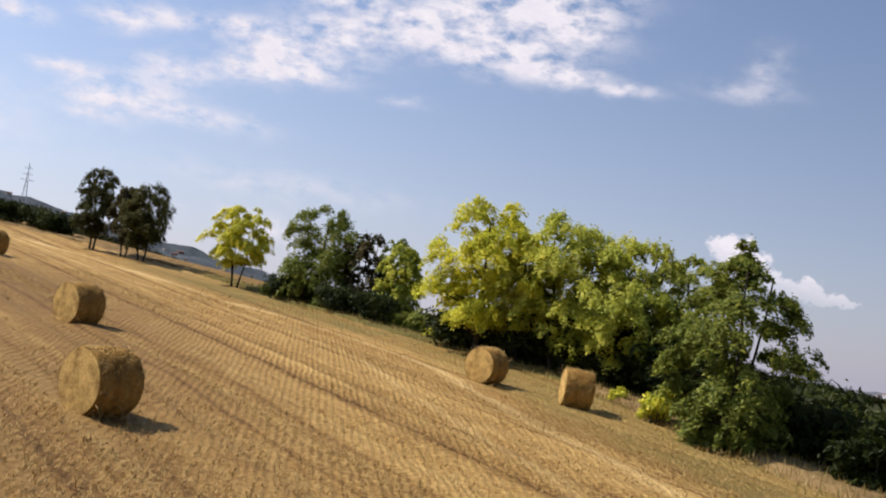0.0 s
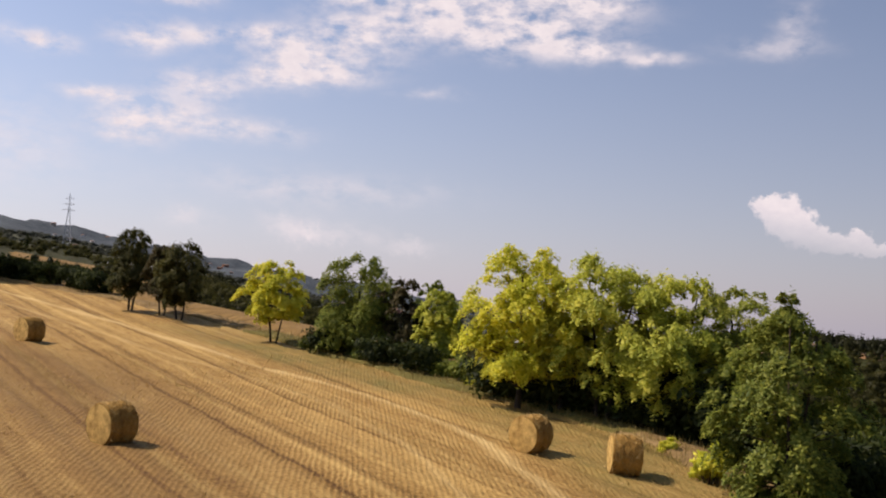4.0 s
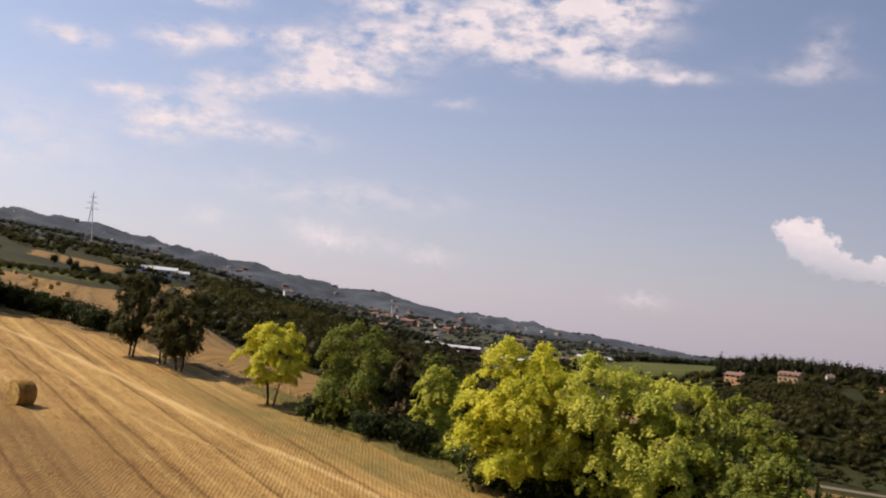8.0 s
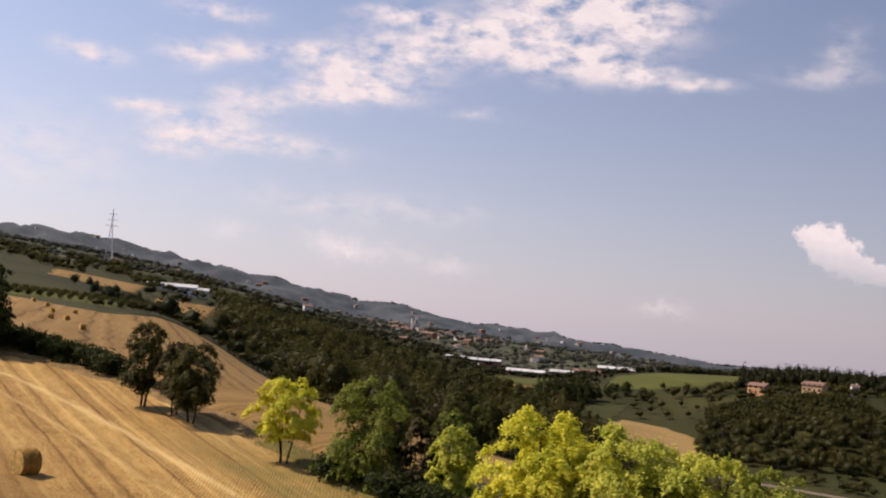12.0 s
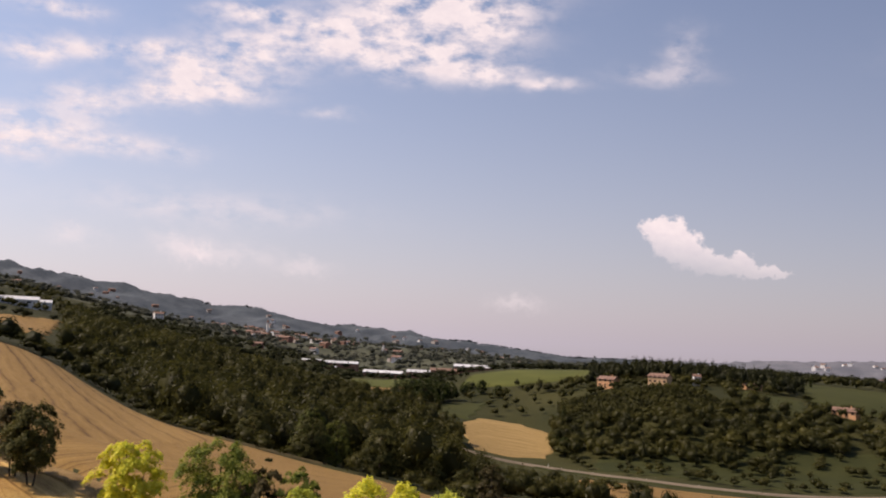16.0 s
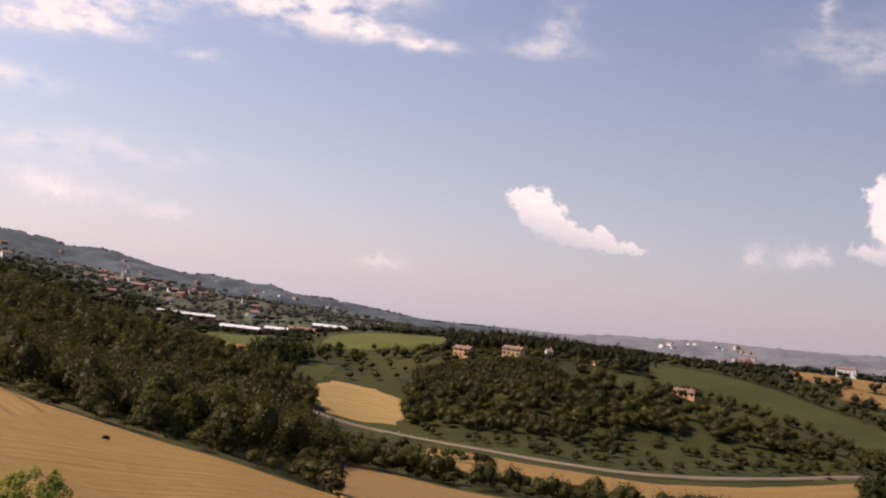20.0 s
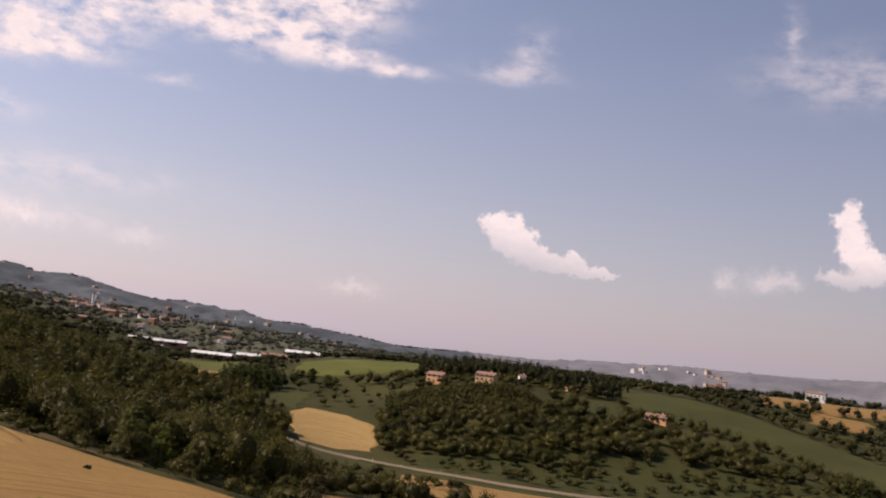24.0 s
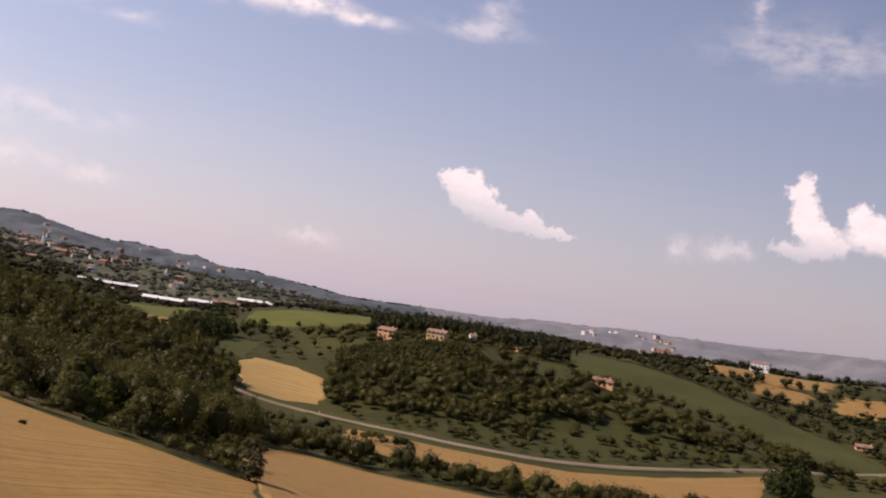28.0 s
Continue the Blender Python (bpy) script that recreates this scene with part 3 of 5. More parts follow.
def patch(name, corners, mat, label, lift=0.3, n=40, ragged=1.0, category="field"):
    """A field laid on the land: four corners (bearing, distance), ragged edges that sink into the ground."""
    c = [np.array(polar(a, d)) for a, d in corners]
    OUTLINES.append(np.array(c))
    u, v = np.meshgrid(np.linspace(0, 1, n), np.linspace(0, 1, n))
    p = ((1 - u) * (1 - v))[..., None] * c[0] + (u * (1 - v))[..., None] * c[1] + (u * v)[..., None] * c[2] + ((1 - u) * v)[..., None] * c[3]
    rim = np.minimum(np.minimum(u, 1 - u), np.minimum(v, 1 - v))
    x, y = p[..., 0], p[..., 1]
    x = x + ragged * np.sin(y * 0.31 + x * 0.05) * np.exp(-rim * 12)
    y = y + ragged * np.sin(x * 0.27 - y * 0.04 + 1) * np.exp(-rim * 12)
    z = land(x, y) + lift * np.clip(rim * (n - 1), -1, 1) * 2 - lift
    me = set_across(from_arrays(name, np.stack([x, y, z], -1).reshape(-1, 3), grid_faces(n, n), mat), v * float(np.linalg.norm(c[3] - c[0])))
    ob = new(name, me)
    return tagged(ob, label, category, kind="structure")


def build_near_field():
    ang = radians(35.0)
    a, b = np.meshgrid(np.arange(-70, 130, 0.8), np.arange(-75, 65, 0.35))
    x = -a * math.sin(ang) + b * math.cos(ang)
    y = a * math.cos(ang) + b * math.sin(ang)
    s = beyond_edge(x, y)
    z = field_plane(x, y)
    rows = 0.035 * np.sin(b * 2 * math.pi / 1.6) + 0.02 * np.sin(b * 2 * math.pi / 0.83 + 0.5 * np.sin(a * 0.3))
    rng = np.random.default_rng(3)
    z = z + rows + rng.normal(0, 0.012, z.shape) + 0.06 * np.sin(x * 0.21) * np.sin(y * 0.17)
    z = z - 0.5 * np.clip((s - 0.2 - 0.5 * np.sin(a * 0.7)) / 1.5, 0, 1.5)
    v = np.stack([x, y, z], -1).reshape(-1, 3)
    f = grid_faces(*a.shape)
    keep = (s.reshape(-1)[f].min(1) < 2.5) & (np.hypot(x, y).reshape(-1)[f].max(1) < 112)
    ob = new("stubble_field", set_across(from_arrays("stubble_field", v, f[keep], M_STUBBLE), s))
    tagged(ob, "harvested golden stubble field with straw rows", "field", kind="structure")


build_near_field()


OUTLINES = []


def ribbon(name, near, far, mat, label, lift=0.3, n=60, m=24, ragged=1.0, category="field", lanes=None):
    """A field between a near and a far boundary, each a line of (bearing, distance)."""
    ends = []
    for line in (near, far):
        p = np.array([polar(*q) for q in line])
        t = np.linspace(0, len(p) - 1, n)
        e = np.stack([np.interp(t, np.arange(len(p)), p[:, k]) for k in (0, 1)], -1)
        for _ in range(1):
            e[1:-1] = (e[:-2] + 2 * e[1:-1] + e[2:]) / 4
        ends.append(e)
    OUTLINES.append(np.concatenate([ends[0], ends[1][::-1]]))
    v = np.linspace(0, 1, m)[:, None]
    x, y = ends[0][:, 0] * (1 - v) + ends[1][:, 0] * v, ends[0][:, 1] * (1 - v) + ends[1][:, 1] * v
    u = np.linspace(0, 1, n)[None, :] * np.ones_like(v)
    vv = v * np.ones((1, n))
    rim = np.minimum(np.minimum(u * n, (1 - u) * n), np.minimum(vv * m, (1 - vv) * m))
    x = x + ragged * np.sin(y * 0.31 + x * 0.05) * np.exp(-rim * 0.6)
    y = y + ragged * np.sin(x * 0.27 - y * 0.04 + 1) * np.exp(-rim * 0.6)
    z = land(x, y) + np.where(rim < 0.5, -lift, lift)
    wide = float(np.linalg.norm(ends[1] - ends[0], axis=1).mean())
    ob = new(name, set_across(from_arrays(name, np.stack([x, y, z], -1).reshape(-1, 3), grid_faces(m, n), mat), lanes(x, y) if lanes else vv * wide))
    return tagged(ob, label, category, kind="structure")


def lower_lanes(x, y):
    """Swaths of the lower field: downhill on the upper part, across the slope in narrow strips on the lower part."""
    return np.where(x < -22, 0.7 * (0.927 * x + 0.375 * y), 2.6 * (0.89 * x - 0.455 * y))


ribbon("stubble_field_lower", ((-27, 97), (-25.4, 92), (-19.1, 79), (-13.8, 68), (-8.4, 57.5), (-6, 57), (0, 62), (6, 66), (11, 72)),
       ((-28, 238), (-25.8, 222), (-24.2, 209), (-21.9, 209), (-20.6, 226), (-19, 258), (-16.4, 262), (-13.5, 230), (-9, 176), (-3.5, 167), (0, 163), (3.5, 165), (7.2, 170)), M_STUBBLE_2, "harvested stubble field on the lower slope", 0.12, 120, 60, 0.6, lanes=lower_lanes)
ribbon("stubble_field_valley", ((7.0, 172), (8.6, 132), (12, 112), (18, 112), (26, 130)), ((5.6, 292), (8.6, 350), (12.4, 336), (16.2, 342), (21, 342)), M_STUBBLE_3, "harvested stubble field above the valley hedge", 0.3)
ribbon("stubble_field_roadside", ((10.5, 430), (16, 405), (22, 405), (29, 445), (33.5, 505)), ((11.2, 508), (17, 478), (23.3, 478), (28, 515), (33.8, 596)), M_STUBBLE_3, "tan stubble strip along the valley road", 0.4)
ribbon("dry_clearing", ((-9, 181), (-6, 178), (-3.4, 175), (-2.0, 174)), ((-8.6, 206), (-6, 205), (-3.6, 202), (-2.2, 192)), M_BROWN, "brown rough clearing before the wood", 0.3, 40, 14, 1.0, "grass")
ribbon("wheat_field", ((5.5, 560), (7.4, 562), (9.45, 568)), ((4.65, 628), (5.7, 656), (7.9, 646), (10.2, 613)), M_WHEAT, "golden cut field with mown swaths by the road", 0.5, ragged=1.5)
ribbon("meadow_hill", ((4.6, 775), (7, 765), (9, 775), (12.4, 780)), ((5.2, 850), (8, 890), (12.3, 910)), M_MEADOW, "bright green meadow on the hill crest", 0.6, ragged=2)
ribbon("green_field", ((22.4, 735), (28.6, 716), (32.5, 690), (36, 660), (39, 640)), ((21.6, 838), (26, 832), (30, 812), (36.3, 775), (39, 712)), M_GREENFIELD, "long green crop field on the valley side", 0.5, ragged=2)
ribbon("lower_meadow", ((12, 538), (16.3, 524), (22, 516), (27, 540), (33, 616)), ((11.8, 570), (16, 580), (22.5, 612), (28, 632), (33.5, 650)), M_ROUGH, "rough green meadow above the road", 0.5, ragged=3)


def edge_strip(name, s0, s1, mat, label, lift, y0=16.0, y1=84.0, category="grass"):
    """A strip that follows the near field's edge between two distances from it."""
    y = np.linspace(y0, y1, 160)
    x = np.interp(y, EDGE_Y, EDGE_X)
    for _ in range(8):
        x[1:-1] = (x[:-2] + 2 * x[1:-1] + x[2:]) / 4
    g = np.stack([np.gradient(x), np.gradient(y)], -1)
    g /= np.linalg.norm(g, axis=1)[:, None]
    nrm = np.stack([g[:, 1], -g[:, 0]], -1)
    rows = []
    for k in range(9):
        f = k / 8
        wob = 0.35 * np.sin(y * 0.9 + k) * (1 if k in (0, 8) else 0.4)
        q = np.stack([x, y], -1) + nrm * (s0 + (s1 - s0) * f + wob)[:, None]
        h = lift if 0 < k < 8 else -0.12
        rows.append(np.concatenate([q, (field_plane(q[:, 0], q[:, 1]) + h + 0.03 * np.sin(y * 2.3 + k * 2))[:, None]], 1))
    v = np.stack(rows, 0).reshape(-1, 3)
    ob = new(name, from_arrays(name, v, grid_faces(9, 160)[:, ::-1], mat))
    return tagged(ob, label, category, kind="structure")


edge_strip("grass_verge", -0.7, 1.6, M_VERGE, "strip of dry grass along the field edge", 0.10, 38.0, 60.0)
edge_strip("dry_bank", -0.5, 1.4, M_BANK, "bare reddish-tan bank under the edge trees", 0.10, 16.0, 38.0, "bank")
edge_strip("upper_bank", -0.2, 1.9, M_BANK, "low pale bank between the two stubble fields", 0.09, 60.0, 88.0, "bank")

# far fields
patch("stubble_patch_upper", ((-25, 590), (-20.8, 600), (-20.2, 740), (-24.8, 680)), M_STUBBLE_2, "pale stubble patch on the upper slope", 0.5, 24, 3)
patch("stubble_patch_shed", ((-19.6, 450), (-17.3, 480), (-16.4, 670), (-19.6, 600)), M_STUBBLE_2, "pale stubble slope below the greenhouse", 0.5, 24, 3)
patch("vineyard_ground", ((-28, 242), (-20.9, 242), (-20.6, 385), (-28, 400)), M_MEADOW, "green vineyard slope", 0.4, 24, 2)
patch("meadow_patch", ((-1.2, 760), (1.9, 780), (2.2, 930), (-1.4, 860)), M_MEADOW, "green meadow below the long sheds", 0.6, 24, 2)
patch("tan_patch", ((-0.6, 702), (1.9, 745), (1.9, 792), (-0.6, 757)), M_STUBBLE_3, "tan cut strip below the meadow", 1.1, 20, 2)
patch("meadow_strip", ((2.9, 660), (5.2, 640), (6.2, 715), (2.9, 690)), M_GREENFIELD, "green meadow strip beside the wood", 0.6, 20, 2)
patch("house_meadow", ((19.2, 670), (23, 665), (22.5, 728), (19.5, 722)), M_GREENFIELD, "green meadow by the houses", 0.6, 20, 2)
patch("valley_crop", ((34.8, 480), (44, 520), (44, 650), (34.8, 590)), M_GREENFIELD, "dark green crop by the road", 0.5, 20, 2)
patch("tan_field", ((29.8, 930), (35.8, 985), (36.5, 1075), (29.5, 1040)), M_STUBBLE_3, "tan harvested field between dark trees", 0.8, 24, 4)
patch("tan_field_small", ((32.2, 885), (35.2, 890), (35.2, 955), (32, 950)), M_STUBBLE_3, "small tan harvested field", 0.8, 20, 4)
patch("tan_field_far", ((36, 900), (44, 900), (44, 990), (36.5, 975)), M_STUBBLE_3, "tan harvested field at the far farm", 0.8, 20, 4)

# valley road
def build_road(name, line, width, mat, label, lift):
    pts = np.array([polar(*q) for q in line])
    t = np.linspace(0, len(pts) - 1, 160)
    p = np.stack([np.interp(t, np.arange(len(pts)), pts[:, k]) for k in (0, 1)], -1)
    for _ in range(30):
        p[1:-1] = (p[:-2] + p[1:-1] * 2 + p[2:]) / 4
    g = np.gradient(p, axis=0)
    nrm = np.stack([-g[:, 1], g[:, 0]], -1) / np.linalg.norm(g, axis=1)[:, None]
    prof = np.array([(-width / 2 - 1.0, -1.0), (-width / 2, 0), (0, 0.08), (width / 2, 0), (width / 2 + 1.0, -1.0)])
    zz = land(p[:, 0], p[:, 1])
    v = np.stack([np.concatenate([p + nrm * o, (zz + lift + h)[:, None]], 1) for o, h in prof], 1)
    ob = new(name, from_arrays(name, v.reshape(-1, 3), grid_faces(len(p), len(prof)), mat))
    return tagged(ob, label, "road", kind="structure"), p, zz


ROAD_LINE = ((0, 590), (3, 556), (5.7, 546), (8.2, 546), (10.7, 533), (13.9, 513), (17, 499), (21.7, 498), (26.2, 523), (31.9, 584), (39.1, 695), (46, 820))
build_road("road", ROAD_LINE, 4.0, M_ROAD, "pale grey country road along the valley floor", 0.7)

# Dark strip in rough-meadow colour along the lower side of the road.
ribbon("road_dark_strip", ((8.6, 536), (11, 523), (14, 504), (17, 490), (21.7, 489), (26.2, 513), (31.5, 572)), ((8.9, 541), (11, 528), (14, 508.5), (17, 494.5), (21.7, 493.5), (26.2, 518), (31.7, 578)), M_ROUGH, "dark strip below the valley road", 0.5, 90, 6, 0.5, "bank")

# ---- things ----


def part(name, bm, mat, parent, label="", smooth=False):
    me = bpy.data.meshes.new(name)
    if smooth:
        for f in bm.faces:
            f.smooth = True
    bm.to_mesh(me)
    bm.free()
    me.materials.append(mat)
    return attach(name, me, parent, label)


def attach(name, me, parent, label=""):
    ob = new(name, me)
    ob.parent = parent
    if label:
        tagged(ob, label)
    return ob


def box(bm, x0, x1, y0, y1, z0, z1):
    r = bmesh.ops.create_cube(bm, size=1.0)
    bmesh.ops.scale(bm, vec=(x1 - x0, y1 - y0, z1 - z0), verts=r["verts"])
    bmesh.ops.translate(bm, vec=((x0 + x1) / 2, (y0 + y1) / 2, (z0 + z1) / 2), verts=r["verts"])
    return r["verts"]


def tube(bm, a, b, ra, rb, seg=7):
    a, b = Vector(a), Vector(b)
    q = (b - a).to_track_quat("Z", "Y").to_matrix()
    rings = []
    for p, r in ((a, ra), (b, rb)):
        rings.append([bm.verts.new(p + q @ Vector((r * math.cos(k * math.tau / seg), r * math.sin(k * math.tau / seg), 0))) for k in range(seg)])
    for k in range(seg):
        bm.faces.new((rings[0][k], rings[0][(k + 1) % seg], rings[1][(k + 1) % seg], rings[1][k]))
    bm.faces.new(rings[1])


# round straw bales
def build_bale(name, seed, label):
    rng = random.Random(seed)
    R, W = 0.58, 0.87
    base = new(name)
    bm = bmesh.new()
    seg, lay = 56, 14
    grid = []
    for i in range(lay + 1):
        u = -1 + 2 * i / lay
        row = []
        for k in range(seg):
            a = k * math.tau / seg
            r = R * (1 - 0.07 * abs(u) ** 5) + 0.012 * math.sin(a * 9 + i) + 0.010 * math.sin(i * 2.1) + rng.uniform(-0.02, 0.02)
            z = r * math.sin(a)
            if z < -0.92 * R:
                z = -0.92 * R + (z + 0.92 * R) * 0.2
            row.append(bm.verts.new((u * W / 2, r * math.cos(a) * 1.01, z + 0.93 * R)))
        grid.append(row)
    for i in range(lay):
        for k in range(seg):
            bm.faces.new((grid[i][k], grid[i][(k + 1) % seg], grid[i + 1][(k + 1) % seg], grid[i + 1][k]))
    part("body", bm, M_STRAW, base, smooth=True)
    for side in (-1, 1):
        bm = bmesh.new()
        rings = []
        for j in range(9):
            f = 1 - j / 9
            rings.append([bm.verts.new((side * (W / 2 + 0.03 * (1 - f * f) + 0.006 * math.sin(j * 2.4) + rng.uniform(-0.003, 0.003)),
                                        f * R * 0.935 * math.cos(k * math.tau / seg), 0.93 * R + f * R * 0.935 * max(-0.97, math.sin(k * math.tau / seg)))) for k in range(seg)])
        mid = bm.verts.new((side * (W / 2 + 0.02), 0, 0.93 * R))
        for j in range(8):
            for k in range(seg):
                q = (rings[j][k], rings[j][(k + 1) % seg], rings[j + 1][(k + 1) % seg], rings[j + 1][k])
                bm.faces.new(q if side > 0 else q[::-1])
        for k in range(seg):
            q = (rings[8][k], rings[8][(k + 1) % seg], mid)
            bm.faces.new(q if side > 0 else q[::-1])
        part("end_face", bm, M_STRAW_END, base, "spiral-wound pale straw end", smooth=True)
    # loose straws standing off the roll
    bm = bmesh.new()
    for _ in range(800):
        a, u = rng.uniform(0, math.tau), rng.uniform(-1, 1)
        if math.sin(a) < -0.85:
            continue
        p = Vector((u * W / 2, R * 0.99 * math.cos(a), R * 0.99 * math.sin(a) + 0.93 * R))
        o = Vector((rng.uniform(-0.4, 0.4), math.cos(a), math.sin(a)))
        t = Vector((rng.uniform(-1, 1), -math.sin(a) * rng.uniform(-1, 1), math.cos(a) * rng.uniform(-1, 1))).normalized()
        e = p + o * rng.uniform(0.01, 0.075) + t * rng.uniform(0.06, 0.2)
        w = Vector((0.006, 0.004, 0.006))
        bm.faces.new([bm.verts.new(q) for q in (p - w, p + w, e)])
    part("loose_straw", bm, M_TWINE, base)
    return tagged(base, label, "straw bale", "round bales on the field")


def settle(x, y, turn):
    """The pose that stands a thing on the near field, tilted with the slope."""
    n = Vector((0.045, -0.065, 1)).normalized()
    q = Vector((0, 0, 1)).rotation_difference(n).to_matrix().to_4x4()
    return Matrix.Translation((x, y, float(field_plane(x, y)) - 0.02)) @ q @ Matrix.Rotation(radians(turn), 4, "Z")


bale = build_bale("round_bale", 1, "golden round straw bale lying on the stubble")
bale.matrix_basis = settle(-5.35, 17.4, 54)
for bx, by, turn in ((-9.6, 28.2, 56), (-20.0, 46.3, 58), (1.75, 33.2, 52), (4.4, 31.3, 2)):
    copy_thing(bale, settle(bx, by, turn))


# broadleaf trees
def leaf_cloud(rng, centres, radii, count, size, droop=0.25, flat=0.65, shell=0.36, tidy=0.55):
    """Leaf sprays in clumps: vertices and quads of many small folded leaves."""
    n = int(count)
    w = radii ** 1.8
    k = rng.choice(len(centres), n, p=w / w.sum())
    d = rng.normal(size=(n, 3))
    d /= np.linalg.norm(d, axis=1)[:, None]
    r = np.abs(rng.normal(0.93 - shell * 0.5, shell, n))
    p = centres[k] + d * (radii[k] * r)[:, None] * np.array([1, 1, flat])
    nrm = d * tidy + rng.normal(0, 0.48 - 0.24 * tidy, (n, 3)) + np.array([-0.18, 0, 0.42])
    nrm /= np.linalg.norm(nrm, axis=1)[:, None]
    t = np.cross(nrm, rng.normal(size=(n, 3)))
    t /= np.linalg.norm(t, axis=1)[:, None] + 1e-9
    t[:, 2] -= droop
    b = np.cross(nrm, t)
    s = size * rng.uniform(0.55, 1.45, n)[:, None]
    v = np.stack([p - t * s, p + b * s * 0.42 - nrm * s * 0.12, p + t * s, p - b * s * 0.42 - nrm * s * 0.12], 1)
    return v.reshape(-1, 3), np.arange(n * 4).reshape(-1, 4)


def spray_cloud(rng, centres, radii, out, count, size, thick=0.3):
    """Feathery leaf sprays: flat fans of fronds that droop at the rim, leaves facing up and outward."""
    n = int(count)
    w = radii ** 2
    k = rng.choice(len(centres), n, p=w / w.sum())
    fronds = rng.uniform(0, math.tau, (len(centres), 9))
    j = rng.integers(0, 9, n)
    reach = rng.uniform(0.55, 1.15, (len(centres), 9))
    a = fronds[k, j]
    t = rng.uniform(0.05, 1.0, n) ** 0.6 * reach[k, j]
    side = rng.normal(0, 0.13, n)
    R = radii[k]
    x, y = (np.cos(a) * t - np.sin(a) * side) * R, (np.sin(a) * t + np.cos(a) * side) * R
    z = (-0.45 * t ** 2 + rng.normal(0, thick, n) * (1.05 - 0.6 * t)) * R
    z -= 0.45 * (x * out[k, 0] + y * out[k, 1])
    p = centres[k] + np.stack([x, y, z], -1)
    nrm = np.stack([out[k, 0] * 0.5, out[k, 1] * 0.5, np.full(n, 0.95)], -1) + np.stack([np.cos(a), np.sin(a), np.zeros(n)], -1) * (t * 0.4)[:, None] + rng.normal(0, 0.34, (n, 3))
    nrm /= np.linalg.norm(nrm, axis=1)[:, None]
    d = np.cross(nrm, rng.normal(size=(n, 3)))
    d /= np.linalg.norm(d, axis=1)[:, None] + 1e-9
    d[:, 2] -= 0.25
    b = np.cross(nrm, d)
    s = size * rng.uniform(0.55, 1.4, n)[:, None]
    v = np.stack([p - d * s, p + b * s * 0.45 - nrm * s * 0.1, p + d * s, p - b * s * 0.45 - nrm * s * 0.1], 1)
    return v.reshape(-1, 3), np.arange(n * 4).reshape(-1, 4)


def build_tree(name, seed, tall, wide, foot, leaf, label, leaves=9000, size=0.12, lobes=60, flat=0.6, category="tree", lean=0.0, peak=0.0, stems=1):
    """A broadleaf tree: bent trunk or stems, limbs out to tiers of leaf sprays, an uneven outline. foot: height of the lowest leaves."""
    rng = np.random.default_rng(seed)
    base = new(name)
    half = (tall - foot) / 2
    mid = foot + half
    bulge = rng.uniform(0.72, 1.1, (5, 8))
    cen, rad, out = [], [], []
    lobes = int(lobes * 1.9)
    order = (rng.permutation(lobes) + rng.uniform(0, 1, lobes)) / lobes
    for k in range(lobes):
        u = -0.95 + 1.93 * order[k]
        a = k * 2.39996 + rng.uniform(-0.5, 0.5)
        side = math.sqrt(max(0.0, 1 - (0.97 * u) ** 2)) ** (1.0 + peak * max(0.0, u))
        tier = bulge[int((u + 1) * 2.49), int(a * 8 / math.tau) % 8]
        q = side * wide / 2 * tier * (rng.uniform(0.72, 0.98) if k % 4 else rng.uniform(0.15, 0.6))
        rr = wide * rng.uniform(0.085, 0.155) * (1.1 - 0.35 * max(0.0, u))
        cen.append((math.cos(a) * q + lean * (mid + u * half), math.sin(a) * q, mid + u * half * rng.uniform(0.86, 1.0) - 0.15 * rr))
        rad.append(rr)
        out.append((math.cos(a) * min(1.0, q * 2.2 / wide), math.sin(a) * min(1.0, q * 2.2 / wide)))
    cen, rad, out = np.array(cen), np.array(rad), np.array(out)
    bm = bmesh.new()
    joints = []
    for stem in range(stems):
        r = 0.028 * tall ** 0.85 / math.sqrt(stems)
        p = Vector((0.16 * math.cos(stem * 2.1), 0.16 * math.sin(stem * 2.1), -0.3)) if stems > 1 else Vector((0, 0, -0.3))
        drift = Vector((math.cos(stem * 2.1), math.sin(stem * 2.1), 0)) * (0.035 * wide if stems > 1 else 0.0)
        for k in range(5):
            q = p + Vector((rng.uniform(-0.1, 0.1) + lean * tall * 0.17, rng.uniform(-0.1, 0.1), tall * 0.175)) + drift
            tube(bm, p, q, r, r * 0.78, 8)
            joints.append((q.copy(), r * 0.78))
            p, r = q, r * 0.78
    for c, rr in sorted(zip(cen.tolist(), rad), key=lambda e: -e[1])[:26]:
        c = Vector(c)
        at, br = min(joints, key=lambda e: (e[0] - c).length + (3.0 if e[0].z > c.z else 0.0))
        m = at.lerp(c, 0.5) + Vector((0, 0, -0.1))
        tube(bm, at, m, br * 0.5, br * 0.34, 5)
        tube(bm, m, c, br * 0.34, br * 0.12, 5)
    part("trunk", bm, M_BARK, base, smooth=True)
    v, f = spray_cloud(rng, cen, rad, out, leaves, size, 0.16 + 0.14 * flat)
    attach("crown", from_arrays("crown", v, f, leaf, False), base)
    return tagged(base, label, category)


